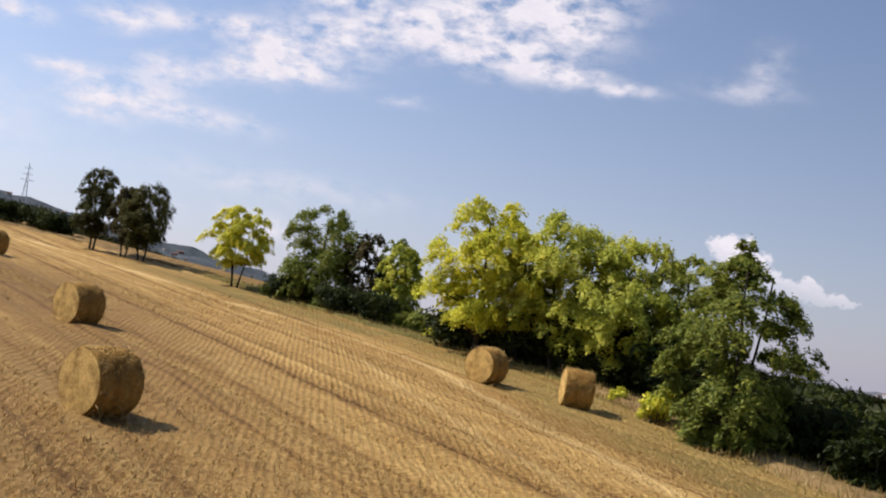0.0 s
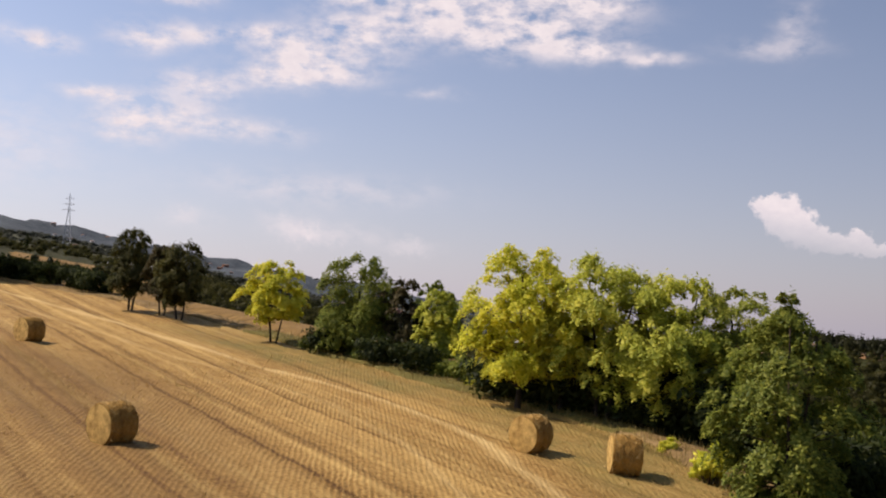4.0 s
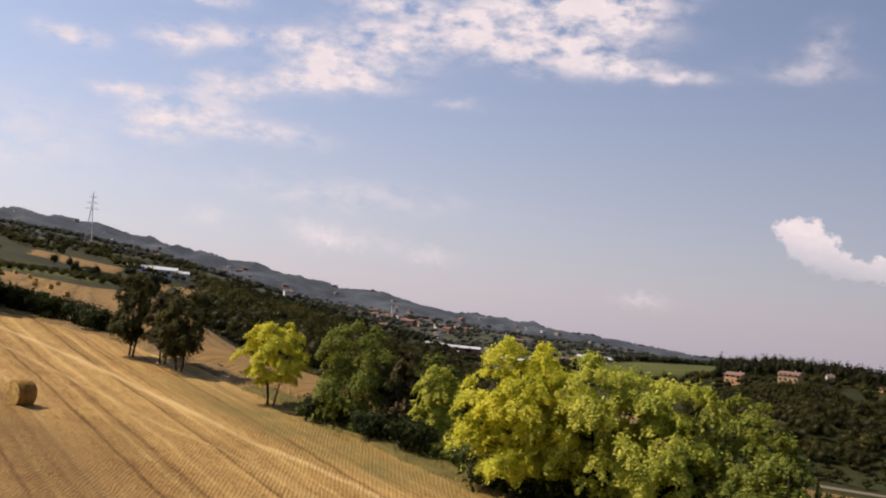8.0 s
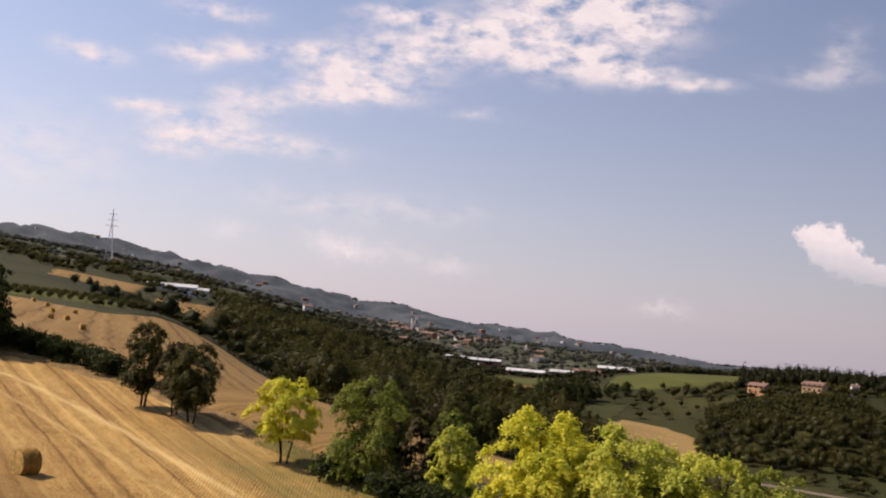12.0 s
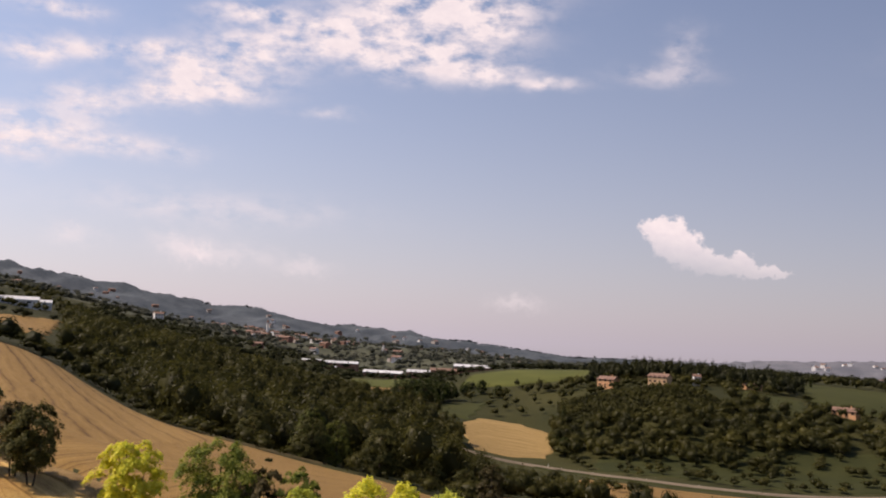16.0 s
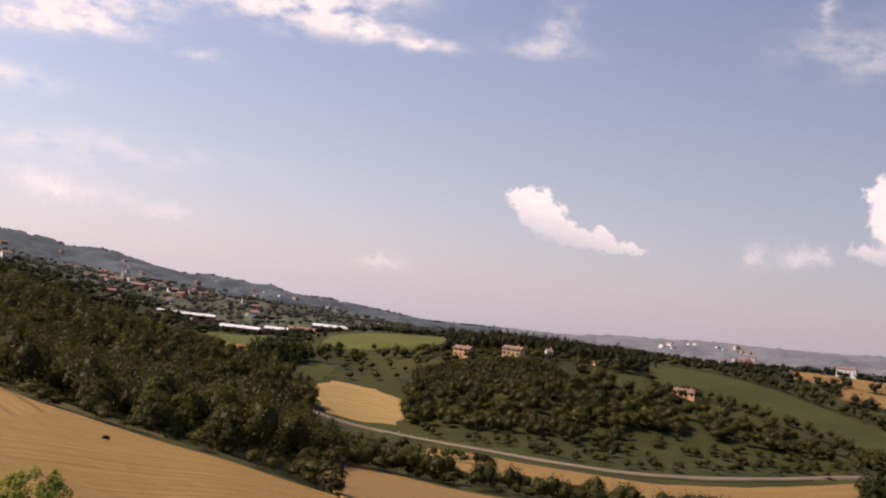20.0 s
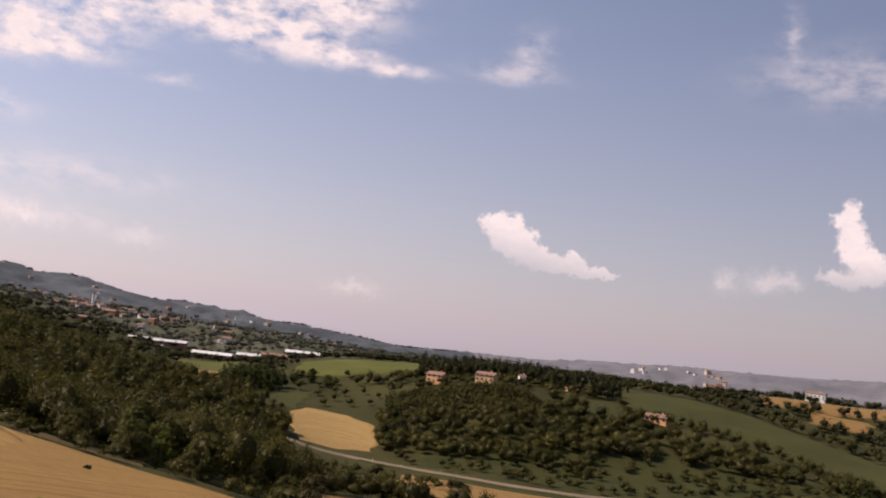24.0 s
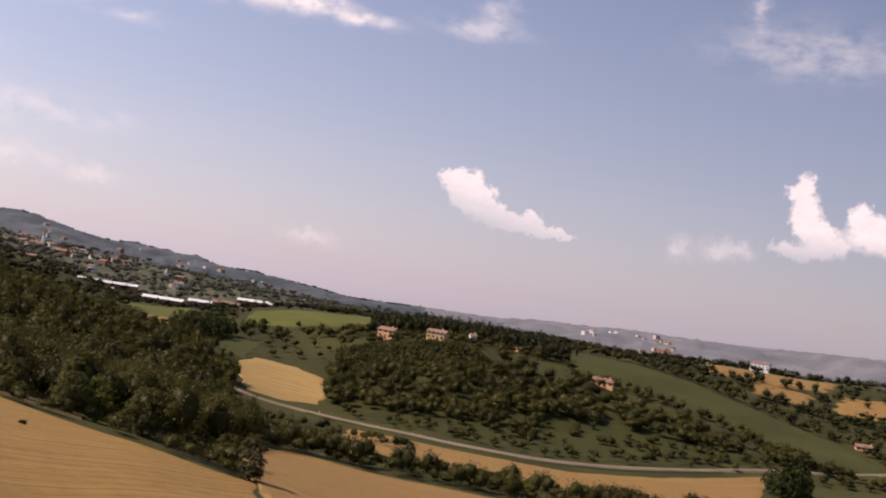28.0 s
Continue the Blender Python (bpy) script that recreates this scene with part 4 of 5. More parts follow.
def build_shrub(name, seed, tall, wide, leaf, label, leaves=2500, size=0.1, category="shrub"):
    """A bush: short stems and leaf clumps down to the ground."""
    rng = np.random.default_rng(seed)
    base = new(name)
    n = 18
    a, q = rng.uniform(0, math.tau, n), np.sqrt(rng.uniform(0, 1, n)) * wide * 0.38
    cen = np.stack([np.cos(a) * q, np.sin(a) * q, rng.uniform(0.15, 0.82, n) * tall * (1 - 0.5 * (q / wide))], -1)
    rad = rng.uniform(0.12, 0.22, n) * min(wide, tall * 1.3)
    bm = bmesh.new()
    for c in cen[:7]:
        tube(bm, (c[0] * 0.15, c[1] * 0.15, -0.2), tuple(c), 0.03, 0.012, 5)
    part("stem", bm, M_BARK, base)
    v, f = leaf_cloud(rng, cen, rad, leaves, size, 0.2, 0.8)
    v[:, 2] = np.maximum(v[:, 2], -0.1)
    attach("crown", from_arrays("crown", v, f, leaf, False), base)
    return tagged(base, label, category)


def plant(ob, x, y, sink=0.1, turn=0.0, scale=1.0):
    ob.matrix_basis = Matrix.Translation((x, y, height(x, y) - sink)) @ Matrix.Rotation(radians(turn), 4, "Z") @ Matrix.Scale(scale, 4)
    return ob


def near_trees():
    locust = "locust tree at the edge of the stubble field"
    plant(build_tree("locust_tree", 11, 6.6, 4.9, 1.3, M_LEAF_YELLOW, "yellow-leaved " + locust, 34000, 0.075, 50, 0.7), 1.6, 41.6)
    plant(build_tree("locust_tree", 31, 5.5, 3.6, 1.4, M_LEAF_YELLOW, "small yellow " + locust, 20000, 0.075, 40, 0.7), 3.3, 41.6)
    plant(build_tree("locust_tree", 12, 6.5, 5.4, 1.2, M_LEAF_LIME, "yellow-green " + locust, 40000, 0.075, 58, 0.7, stems=2), 4.7, 40.6)
    plant(build_tree("locust_tree", 13, 6.1, 5.2, 1.1, M_LEAF_LIME, "lime-green " + locust, 38000, 0.075, 54, 0.7, stems=2), 6.9, 39.6)
    plant(build_tree("locust_tree", 14, 6.0, 4.4, 0.6, M_LEAF_MID, "mid-green " + locust, 28000, 0.075, 48, 0.7), 9.3, 39.3)
    plant(build_tree("locust_tree", 15, 5.9, 3.9, -0.4, M_LEAF_GREEN, "dark green ragged " + locust, 42000, 0.068, 66, 0.8, peak=1.5, stems=3), 8.3, 28.8)
    plant(build_tree("young_tree", 16, 4.6, 3.5, 1.2, M_LEAF_YELLOW, "slim young yellow locust tree in the field corner", 22000, 0.072, 40, 0.7, stems=3), -11.0, 55.6)
    plant(build_tree("ash_tree", 17, 5.4, 4.8, 0.1, M_LEAF_GREEN, "dark green leafy ash tree at the field edge", 34000, 0.075, 60, 1.2), -6.4, 53.6)
    plant(build_tree("hedge_tree", 18, 4.4, 2.8, 0.1, M_LEAF_BROWN, "brownish hedge tree with bare twigs", 11000, 0.085, 40, 1.0, stems=3), -3.9, 52.4)
    plant(build_tree("hedge_tree", 19, 4.1, 2.5, 0.5, M_LEAF_LIME, "light green hedge tree at the field edge", 11000, 0.085, 40, 0.8), -2.0, 50.4)
    plant(build_tree("hedge_tree", 20, 4.5, 2.7, 0.3, M_LEAF_GREEN, "green hedge tree behind the field edge", 10500, 0.085, 40, 1.0), -2.2, 53.0)
    for k, (x, y, h, w, c) in enumerate(((-22.4, 66.0, 5.4, 3.2, M_LEAF_OAK), (-19.9, 64.6, 4.5, 2.7, M_LEAF_BROWN), (-18.2, 62.6, 4.8, 3.6, M_LEAF_OAK))):
        plant(build_tree("oak_tree", 21 + k, h, w, 1.0, c, "dark olive tree of a group of three by the field", 20000, 0.075, 44, 1.6, stems=2), x, y)
    # undergrowth along the edge
    # Real undergrowth, with extra dark bushes standing in for shade under the crowns.
    dark = build_shrub("shrub", 41, 1.7, 2.4, M_LEAF_DARK, "dark green bush under the edge trees", 3200)
    green = build_shrub("shrub", 42, 1.4, 1.9, M_LEAF_GREEN, "green bush at the field edge", 2600)
    plant(dark, -7.6, 53.6)
    plant(green, -0.6, 47.6)
    for x, y, t, sc in ((-4.8, 50.9, 40, 1.0), (-2.9, 49.0, 90, 1.1), (0.6, 46.2, 150, 0.9), (2.2, 44.9, 10, 1.0), (4.4, 42.2, 200, 1.1), (6.3, 40.2, 70, 1.1), (3.0, 43.4, 80, 1.2), (1.0, 44.2, 10, 1.2), (5.6, 41.8, 300, 1.3), (7.6, 39.4, 120, 1.3), (9.8, 36.8, 190, 1.5),
                        (8.9, 33.2, 310, 1.1), (10.6, 29.6, 120, 1.2), (3.8, 42.9, 20, 1.7), (5.3, 41.9, 75, 1.8), (6.6, 41.0, 140, 1.8), (8.3, 39.9, 210, 1.8), (2.0, 43.9, 260, 1.5), (7.4, 40.3, 300, 1.9), (9.4, 38.2, 15, 1.7), (13.0, 28.2, 250, 1.0), (14.8, 26.6, 30, 1.1), (16.5, 30.5, 80, 1.3), (14.0, 33.5, 0, 1.5), (11.6, 32.0, 40, 1.5), (12.6, 35.6, 160, 1.7), (11.2, 25.8, 200, 1.0), (15.2, 23.6, 60, 1.2),
                        (-28.4, 76.0, 30, 1.2), (-30.5, 77.8, 80, 1.25), (-32.8, 79.0, 200, 1.3), (-35.0, 80.4, 130, 1.2), (-36.6, 81.6, 250, 1.3), (-38.6, 82.6, 10, 1.35), (-41.0, 84.0, 60, 1.4), (-43.0, 85.4, 160, 1.5)):
        copy_thing(dark, Matrix.Translation((x, y, height(x, y) - 0.1)) @ Matrix.Rotation(radians(t), 4, "Z") @ Matrix.Scale(sc, 4))
    for x, y, t, sc in ((-8.6, 54.2, 30, 0.8), (-5.7, 51.6, 80, 0.7), (-1.6, 48.2, 200, 0.75), (12.2, 29.4, 90, 0.8), (14.0, 25.4, 10, 0.7), (15.6, 27.8, 140, 0.9)):
        copy_thing(green, Matrix.Translation((x, y, height(x, y) - 0.1)) @ Matrix.Rotation(radians(t), 4, "Z") @ Matrix.Scale(sc, 4))
    lime = build_shrub("shrub", 43, 1.5, 1.3, M_LEAF_YELLOW, "bright yellow-green sapling bush at the field edge", 1500, 0.1)
    plant(lime, 6.9, 31.6)
    for x, y, t, sc in ((6.4, 35.6, 60, 0.5), (12.4, 27.0, 0, 0.9), (-0.2, 46.2, 90, 0.6)):
        copy_thing(lime, Matrix.Translation((x, y, height(x, y) - 0.1)) @ Matrix.Rotation(radians(t), 4, "Z") @ Matrix.Scale(sc, 4))
    tall = build_tree("big_tree", 51, 7.5, 5.5, 0.5, M_LEAF_DARK, "tall dark tree beyond the upper field", 9000, 0.15, 60, 0.7)
    plant(tall, -40.5, 79.5)
    copy_thing(tall, Matrix.Translation((-46, 88, height(-46, 88))) @ Matrix.Rotation(1.0, 4, "Z"))


near_trees()


def blades(name, seed, xs, ys, zs, length, width, mat, label, category, upright=0.6):
    """Thin blades standing or lying on the ground, as one mesh."""
    rng = np.random.default_rng(seed)
    n = len(xs)
    p = np.stack([xs, ys, zs], -1)
    a = rng.uniform(0, math.tau, n)
    up = rng.uniform(0.1, 1.0, n) * upright
    d = np.stack([np.cos(a) * (1 - up), np.sin(a) * (1 - up), up + 0.08], -1)
    d /= np.linalg.norm(d, axis=1)[:, None]
    w = np.stack([-np.sin(a), np.cos(a), np.zeros(n)], -1) * width * rng.uniform(0.6, 1.4, n)[:, None]
    ln = (length * rng.uniform(0.5, 1.5, n))[:, None]
    v = np.stack([p - w, p + w, p + d * ln + w * 0.3, p + d * ln - w * 0.3], 1).reshape(-1, 3)
    ob = new(name, from_arrays(name, v, np.arange(n * 4).reshape(-1, 4), mat, False))
    return tagged(ob, label, category, kind="stuff")


def build_grass():
    rng = np.random.default_rng(5)
    # standing stubble and loose straw in rows, thinning with distance
    n = 90000
    d = 9 + 42 * rng.uniform(0, 1, n) ** 1.3
    az = np.radians(rng.uniform(-27, 27, n))
    x, y = d * np.sin(az), d * np.cos(az)
    b = x * 0.992 + y * 0.126
    b2 = np.round(b / 0.315) * 0.315 + rng.normal(0, 0.08, n)
    x, y = x + (b2 - b) * 0.992, y + (b2 - b) * 0.126
    k = beyond_edge(x, y) < 0.3
    blades("stubble_straw", 6, x[k], y[k], field_plane(x[k], y[k]), 0.085, 0.008, M_TWINE, "short cut straw stalks standing in rows", "stubble")
    # dry grass along the edge
    n = 17000
    y = rng.uniform(20, 62, n)
    x = np.interp(y, EDGE_Y, EDGE_X) + rng.normal(0.6, 0.9, n)
    blades("verge_grass", 7, x, y, land(x, y) - 0.12, 0.30, 0.016, M_LEAF_DRY, "dry yellow grass along the field edge", "grass", 0.9)
    n = 2600
    y = rng.uniform(60, 88, n)
    x = np.interp(y, EDGE_Y, EDGE_X) + rng.normal(0.7, 0.5, n)
    blades("bank_grass", 9, x, y, field_plane(x, y) - 0.06, 0.24, 0.02, M_LEAF_DRY, "short dry tufts on the bank", "grass", 0.9)
    # loose straw left in ridges
    n = 16000
    y = rng.uniform(9, 46, n)
    lane = np.floor(rng.uniform(0, 5, n)) * 4.1 + 0.9 + rng.normal(0, 0.16, n)
    x = (lane - 0.573 * y) / 0.819
    keep = beyond_edge(x, y) < -2
    x, y = x[keep], y[keep]
    blades("loose_straw_ridge", 10, x, y, field_plane(x, y) + 0.03, 0.16, 0.008, M_TWINE, "pale loose straw lying in ridges", "straw", 0.25)
    n = 14000
    y = rng.uniform(18, 36, n)
    x = np.interp(y, EDGE_Y, EDGE_X) + rng.uniform(2.5, 14, n)
    blades("reeds", 8, x, y, land(x, y) - 0.1, 0.8, 0.03, M_LEAF_DARK, "tall dark green weeds below the field", "grass", 1.0)


build_grass()


# woods
def crown_template(rng, leaves, size, fine=2):
    """A leafy crown one unit wide and one unit high: a lumpy body under a coat of leaves."""
    nl = 17
    d = rng.normal(size=(nl, 3))
    d /= np.linalg.norm(d, axis=1)[:, None]
    cen = np.array([0, 0, 0.55]) + d * np.array([0.25, 0.25, 0.28]) * rng.uniform(0.55, 1.05, nl)[:, None]
    rad = rng.uniform(0.13, 0.23, nl)
    v, f = leaf_cloud(rng, cen, rad, leaves, size, 0.15, 0.85, 0.27, 0.75)
    bm = bmesh.new()
    bmesh.ops.create_icosphere(bm, subdivisions=fine, radius=1.0)
    cv = np.array([tuple(q.co) for q in bm.verts])
    cf = np.array([[q.index for q in g.verts] for g in bm.faces])
    bm.free()
    # the body follows the outermost clumps
    o = np.array([0, 0, 0.5])
    along = cv @ (cen - o).T
    off = np.sqrt(np.maximum(0, ((cen - o) ** 2).sum(1)[None] - along ** 2))
    reach = np.where(off < rad, along + np.sqrt(np.maximum(0, rad ** 2 - off ** 2)), 0.16).max(1)
    cv = o + cv * np.maximum(0.10, reach * 0.60)[:, None]
    tri = np.concatenate([f[:, [0, 1, 2]], f[:, [0, 2, 3]], cf + len(v)])
    return np.concatenate([v, cv]), tri


def wood(name, seed, spots, tall, wide, mat, label, leaves=170, size=0.075, category="woodland", fine=2):
    """A stand of trees as one mesh; spots: plan positions."""
    rng = np.random.default_rng(seed)
    temps = [crown_template(rng, leaves, size, fine) for _ in range(6)]
    vs, fs, n = [], [], 0
    spots = np.asarray(spots)
    z = land(spots[:, 0], spots[:, 1])
    for (x, y), zz in zip(spots, z):
        v, f = temps[rng.integers(6)]
        h, w, a = tall * rng.uniform(0.65, 1.25), wide * rng.uniform(0.7, 1.3), rng.uniform(0, math.tau)
        p = v * np.array([w, w, h])
        c, s = math.cos(a), math.sin(a)
        p = np.stack([p[:, 0] * c - p[:, 1] * s + x, p[:, 0] * s + p[:, 1] * c + y, p[:, 2] + zz - 0.08 * h], -1)
        vs.append(p)
        fs.append(f + n)
        n += len(v)
    ob = new(name, from_arrays(name, np.concatenate(vs), np.concatenate(fs), mat, True))
    return tagged(ob, label, category, kind="stuff")


def inside(poly, x, y):
    """Which plan points lie inside a closed outline."""
    hit = np.zeros(len(x), bool)
    for (x0, y0), (x1, y1) in zip(poly, np.roll(poly, -1, 0)):
        c = ((y0 > y) != (y1 > y)) & (x < (x1 - x0) * (y - y0) / (y1 - y0 + 1e-9) + x0)
        hit ^= c
    return hit


def wild(a, d, r):
    """Keeps what lies outside the fields, patches and road."""
    x, y = d * np.sin(np.radians(a)), d * np.cos(np.radians(a))
    ok = np.ones(len(a), bool)
    for poly in OUTLINES:
        c = poly.mean(0)
        ok &= ~inside(c + (poly - c) * 1.03, x, y)
    line = np.interp(a, [q[0] for q in ROAD_LINE], [q[1] for q in ROAD_LINE])
    return ok & ((np.abs(d - line) > 13) | (a < 4))


def scatter(seed, a0, a1, d0, d1, gap, keep=None):
    rng = np.random.default_rng(seed)
    area = radians(a1 - a0) * (d1 * d1 - d0 * d0) / 2
    n = int(area / gap ** 2)
    az = rng.uniform(a0, a1, n)
    d = np.sqrt(rng.uniform(d0 * d0, d1 * d1, n))
    if keep is not None:
        m = keep(az, d, rng)
        az, d = az[m], d[m]
    return np.stack([d * np.sin(np.radians(az)), d * np.cos(np.radians(az))], -1)


def line_spots(seed, pts, gap, spread):
    rng = np.random.default_rng(seed)
    p = np.array([polar(*q) for q in pts])
    out = []
    for a, b in zip(p[:-1], p[1:]):
        n = max(1, int(np.linalg.norm(b - a) / gap))
        for k in range(n):
            out.append(a + (b - a) * (k + rng.uniform(0, 1)) / n + rng.normal(0, spread, 2))
    return np.array(out)


def build_woods():
    wood("valley_wood", 31, scatter(31, -12.5, 6.3, 178, 440, 7.2, lambda a, d, r: (d > 178 - np.minimum(0, a + 8) * 14) & ~((a < -2.2) & (d < 204)) & (a < 6.2 - np.clip((300 - d) / 55, 0, 2.4))), 13, 12.5, M_WOOD, "dense dark green wood in the valley", 620, 0.034)
    wood("valley_wood_far", 37, scatter(37, -12, 5.2, 440, 640, 9.0, lambda a, d, r: (a < 4.9 - np.clip((d - 590) / 40, 0, 3)) & ((np.abs(d - 551) > 9) | (a < 3.2))), 14, 14, M_WOOD, "dense dark green wood at the valley end", 260, 0.05)
    wood("slope_wood", 32, scatter(32, -16.2, -10, 250, 700, 9.2, lambda a, d, r: (d > 205 + (-7 - a) * 24) & wild(a, d, r)), 13, 14, M_WOOD, "dense green wood below the village hill", 260, 0.05)
    wood("house_wood", 33, scatter(33, 10.0, 19, 622, 690, 2.7, lambda a, d, r: d < 694 - np.maximum(0, a - 17) * 25), 4.6, 6.2, M_WOOD, "young dense wood on the slope below the two houses", 34, 0.10, fine=1)
    wood("slope_trees", 55, scatter(55, 9.6, 21.5, 556, 632, 6.4, lambda a, d, r: d > 572 - (a - 9.6) * 1.6), 11, 12.5, M_WOOD, "dark round trees at the foot of the wooded slope", 190, 0.045)
    wood("crest_wood", 34, scatter(34, 11.6, 22.4, 738, 800, 5.4, lambda a, d, r: d < 812 - np.maximum(0, a - 19) * 12), 14, 10, M_WOOD_DARK, "dark conifers on the hill crest", 70, 0.075, fine=1)
    wood("scrub", 35, scatter(35, 18.5, 37, 575, 690, 6.6, lambda a, d, r: (d < 674 - (a - 19) * 1.5) & (d > 588 + (a - 17) * 2.4) & (np.sin(a * 1.7 + d * 0.03) + r.normal(0, 0.5, len(a)) > -0.95)), 11, 15, M_WOOD, "band of dark round trees on the slope", 170, 0.045)
    wood("meadow_scrub", 50, np.concatenate([line_spots(50, ((13.5, 546), (19, 540), (22, 552)), 7, 5), line_spots(56, ((19, 575), (22, 572), (26, 586), (31, 612)), 4, 8), line_spots(57, ((10.5, 556), (13.9, 536), (17, 522), (21.7, 520), (26.2, 546), (31.9, 606), (36, 660)), 5, 5), line_spots(58, ((16, 560), (22, 560), (27, 580), (33, 630)), 10, 12)]), 6, 9.5, M_WOOD, "lines of bushes on the rough meadow", 90, 0.06, fine=1)
    wood("valley_hedge", 36, line_spots(36, ((4.2, 300), (8.6, 366), (12.4, 352), (16, 358), (20, 360), (26, 372), (30, 400)), 1.9, 6.0), 11, 10.0, M_WOOD, "hedge of trees along the valley field", 230, 0.045)
    wood("road_bushes", 47, line_spots(47, ((6.5, 480), (8, 470), (11, 462), (15.5, 448)), 3.5, 8), 6.5, 9, M_WOOD, "bushes between the wood and the road", 110, 0.055)
    wood("field_hedge", 38, line_spots(38, ((-9, 176), (-3, 173), (1, 169), (4, 169), (7.0, 174)), 2.6, 1.6), 3.6, 5.0, M_WOOD, "low hedge along the lower field", 220, 0.05)
    wood("meadow_trees", 39, np.concatenate([line_spots(39, ((1.2, 715), (3.0, 700), (4.2, 712)), 3, 9), line_spots(40, ((7.4, 742), (9, 742), (11, 738), (12.4, 740)), 3.2, 7), line_spots(41, ((23, 690), (26, 705), (31, 694), (34, 668), (36, 650), (39, 632)), 4, 5), line_spots(42, ((22, 845), (27, 835), (31, 815), (34, 800), (38.5, 770)), 4, 5)]), 10, 10, M_WOOD, "hedgerow trees between the valley fields", 90, 0.06, fine=1)
    wood("farm_trees", 43, np.concatenate([line_spots(43, ((28, 905), (31, 915), (33, 970), (39, 960)), 6, 8), line_spots(44, ((27, 1110), (30, 1095), (34, 1085), (39, 1060)), 6, 9), line_spots(45, ((33, 870), (36, 880), (39, 870)), 6, 8), line_spots(46, ((28.5, 1130), (32, 1130)), 4, 10)]), 10, 12, M_WOOD_DARK, "dark trees between the far fields", 70, 0.07, fine=1)
    wood("hedgerows", 51, scatter(51, 4.5, 40, 170, 470, 8.0, lambda a, d, r: wild(a, d, r) & ~((a > 4) & (a < 10.5) & (d > 450))), 6, 8.5, M_WOOD, "thick hedgerows between the lower fields", 120, 0.055, fine=1)
    wood("slope_hedge", 54, scatter(54, -23, -8, 165, 470, 7.5, lambda a, d, r: wild(a, d, r) & (r.uniform(0, 1, len(a)) < 0.6)), 3.4, 6.0, M_WOOD, "low bushes and rough grass beside the lower field", 110, 0.06, fine=1)
    wood("upper_hedge", 59, np.concatenate([line_spots(59, ((-23.4, 520), (-21.6, 500), (-20.2, 430), (-19.6, 395)), 3.4, 6), line_spots(60, ((-20.2, 610), (-19.0, 615), (-17.8, 640)), 4.0, 6), line_spots(61, ((-19.3, 262), (-18.9, 268)), 3, 1.5), line_spots(62, ((-18.4, 275), (-17.0, 278), (-15.2, 266), (-13.6, 250)), 4.0, 3)]), 6.5, 8.5, M_WOOD_DARK, "dark hedge trees between the upper fields", 150, 0.05)
    wood("valley_scrub", 52, scatter(52, -16, 40, 470, 760, 8.6, lambda a, d, r: wild(a, d, r) & ~((a > -12) & (a < 2.6) & (d < 650)) & ~((a > 4) & (a < 10.5) & (d < 570)) & ~((a > 9.5) & (a < 36) & (d < 700)) & ~((a > 2.6) & (a < 10) & (d > 640) & (r.uniform(0, 1, len(a)) < 0.75))), 7, 11, M_WOOD, "scrub and small trees filling the valley sides", 60, 0.07, fine=1)
    wood("crest_scrub", 53, scatter(53, -15, 42, 760, 1080, 13, lambda a, d, r: wild(a, d, r) & (r.uniform(0, 1, len(a)) < 0.8)), 7.5, 13, M_WOOD_DARK, "trees and scrub round the upper farms", 34, 0.10, fine=1)
    wood("hill_wood", 48, scatter(48, -33, 42, 1080, 1640, 18, lambda a, d, r: wild(a, d, r) & (r.uniform(0, 1, len(a)) < 0.88)), 8, 17, M_WOOD_HAZED, "woods and hedges round the village", 24, 0.12, fine=1)
    wood("upper_wood", 49, scatter(49, -33, -15, 690, 1080, 12, lambda a, d, r: wild(a, d, r) & ((np.sin(a * 1.3 + d * 0.012) + r.normal(0, 0.5, len(a)) > -0.2))), 8, 11, M_WOOD, "hedges and small woods on the upper slope", 60, 0.07, fine=1)
    wood("skyline_trees", 66, scatter(66, -33, 14, 2470, 2600, 15, lambda a, d, r: np.sin(a * 3.1) + np.sin(a * 7.7 + d * 0.01) + r.normal(0, 0.6, len(a)) > -0.6), 6, 17, M_HILLTREE_HAZED, "trees along the far skyline", 22, 0.13, fine=1)


build_woods()

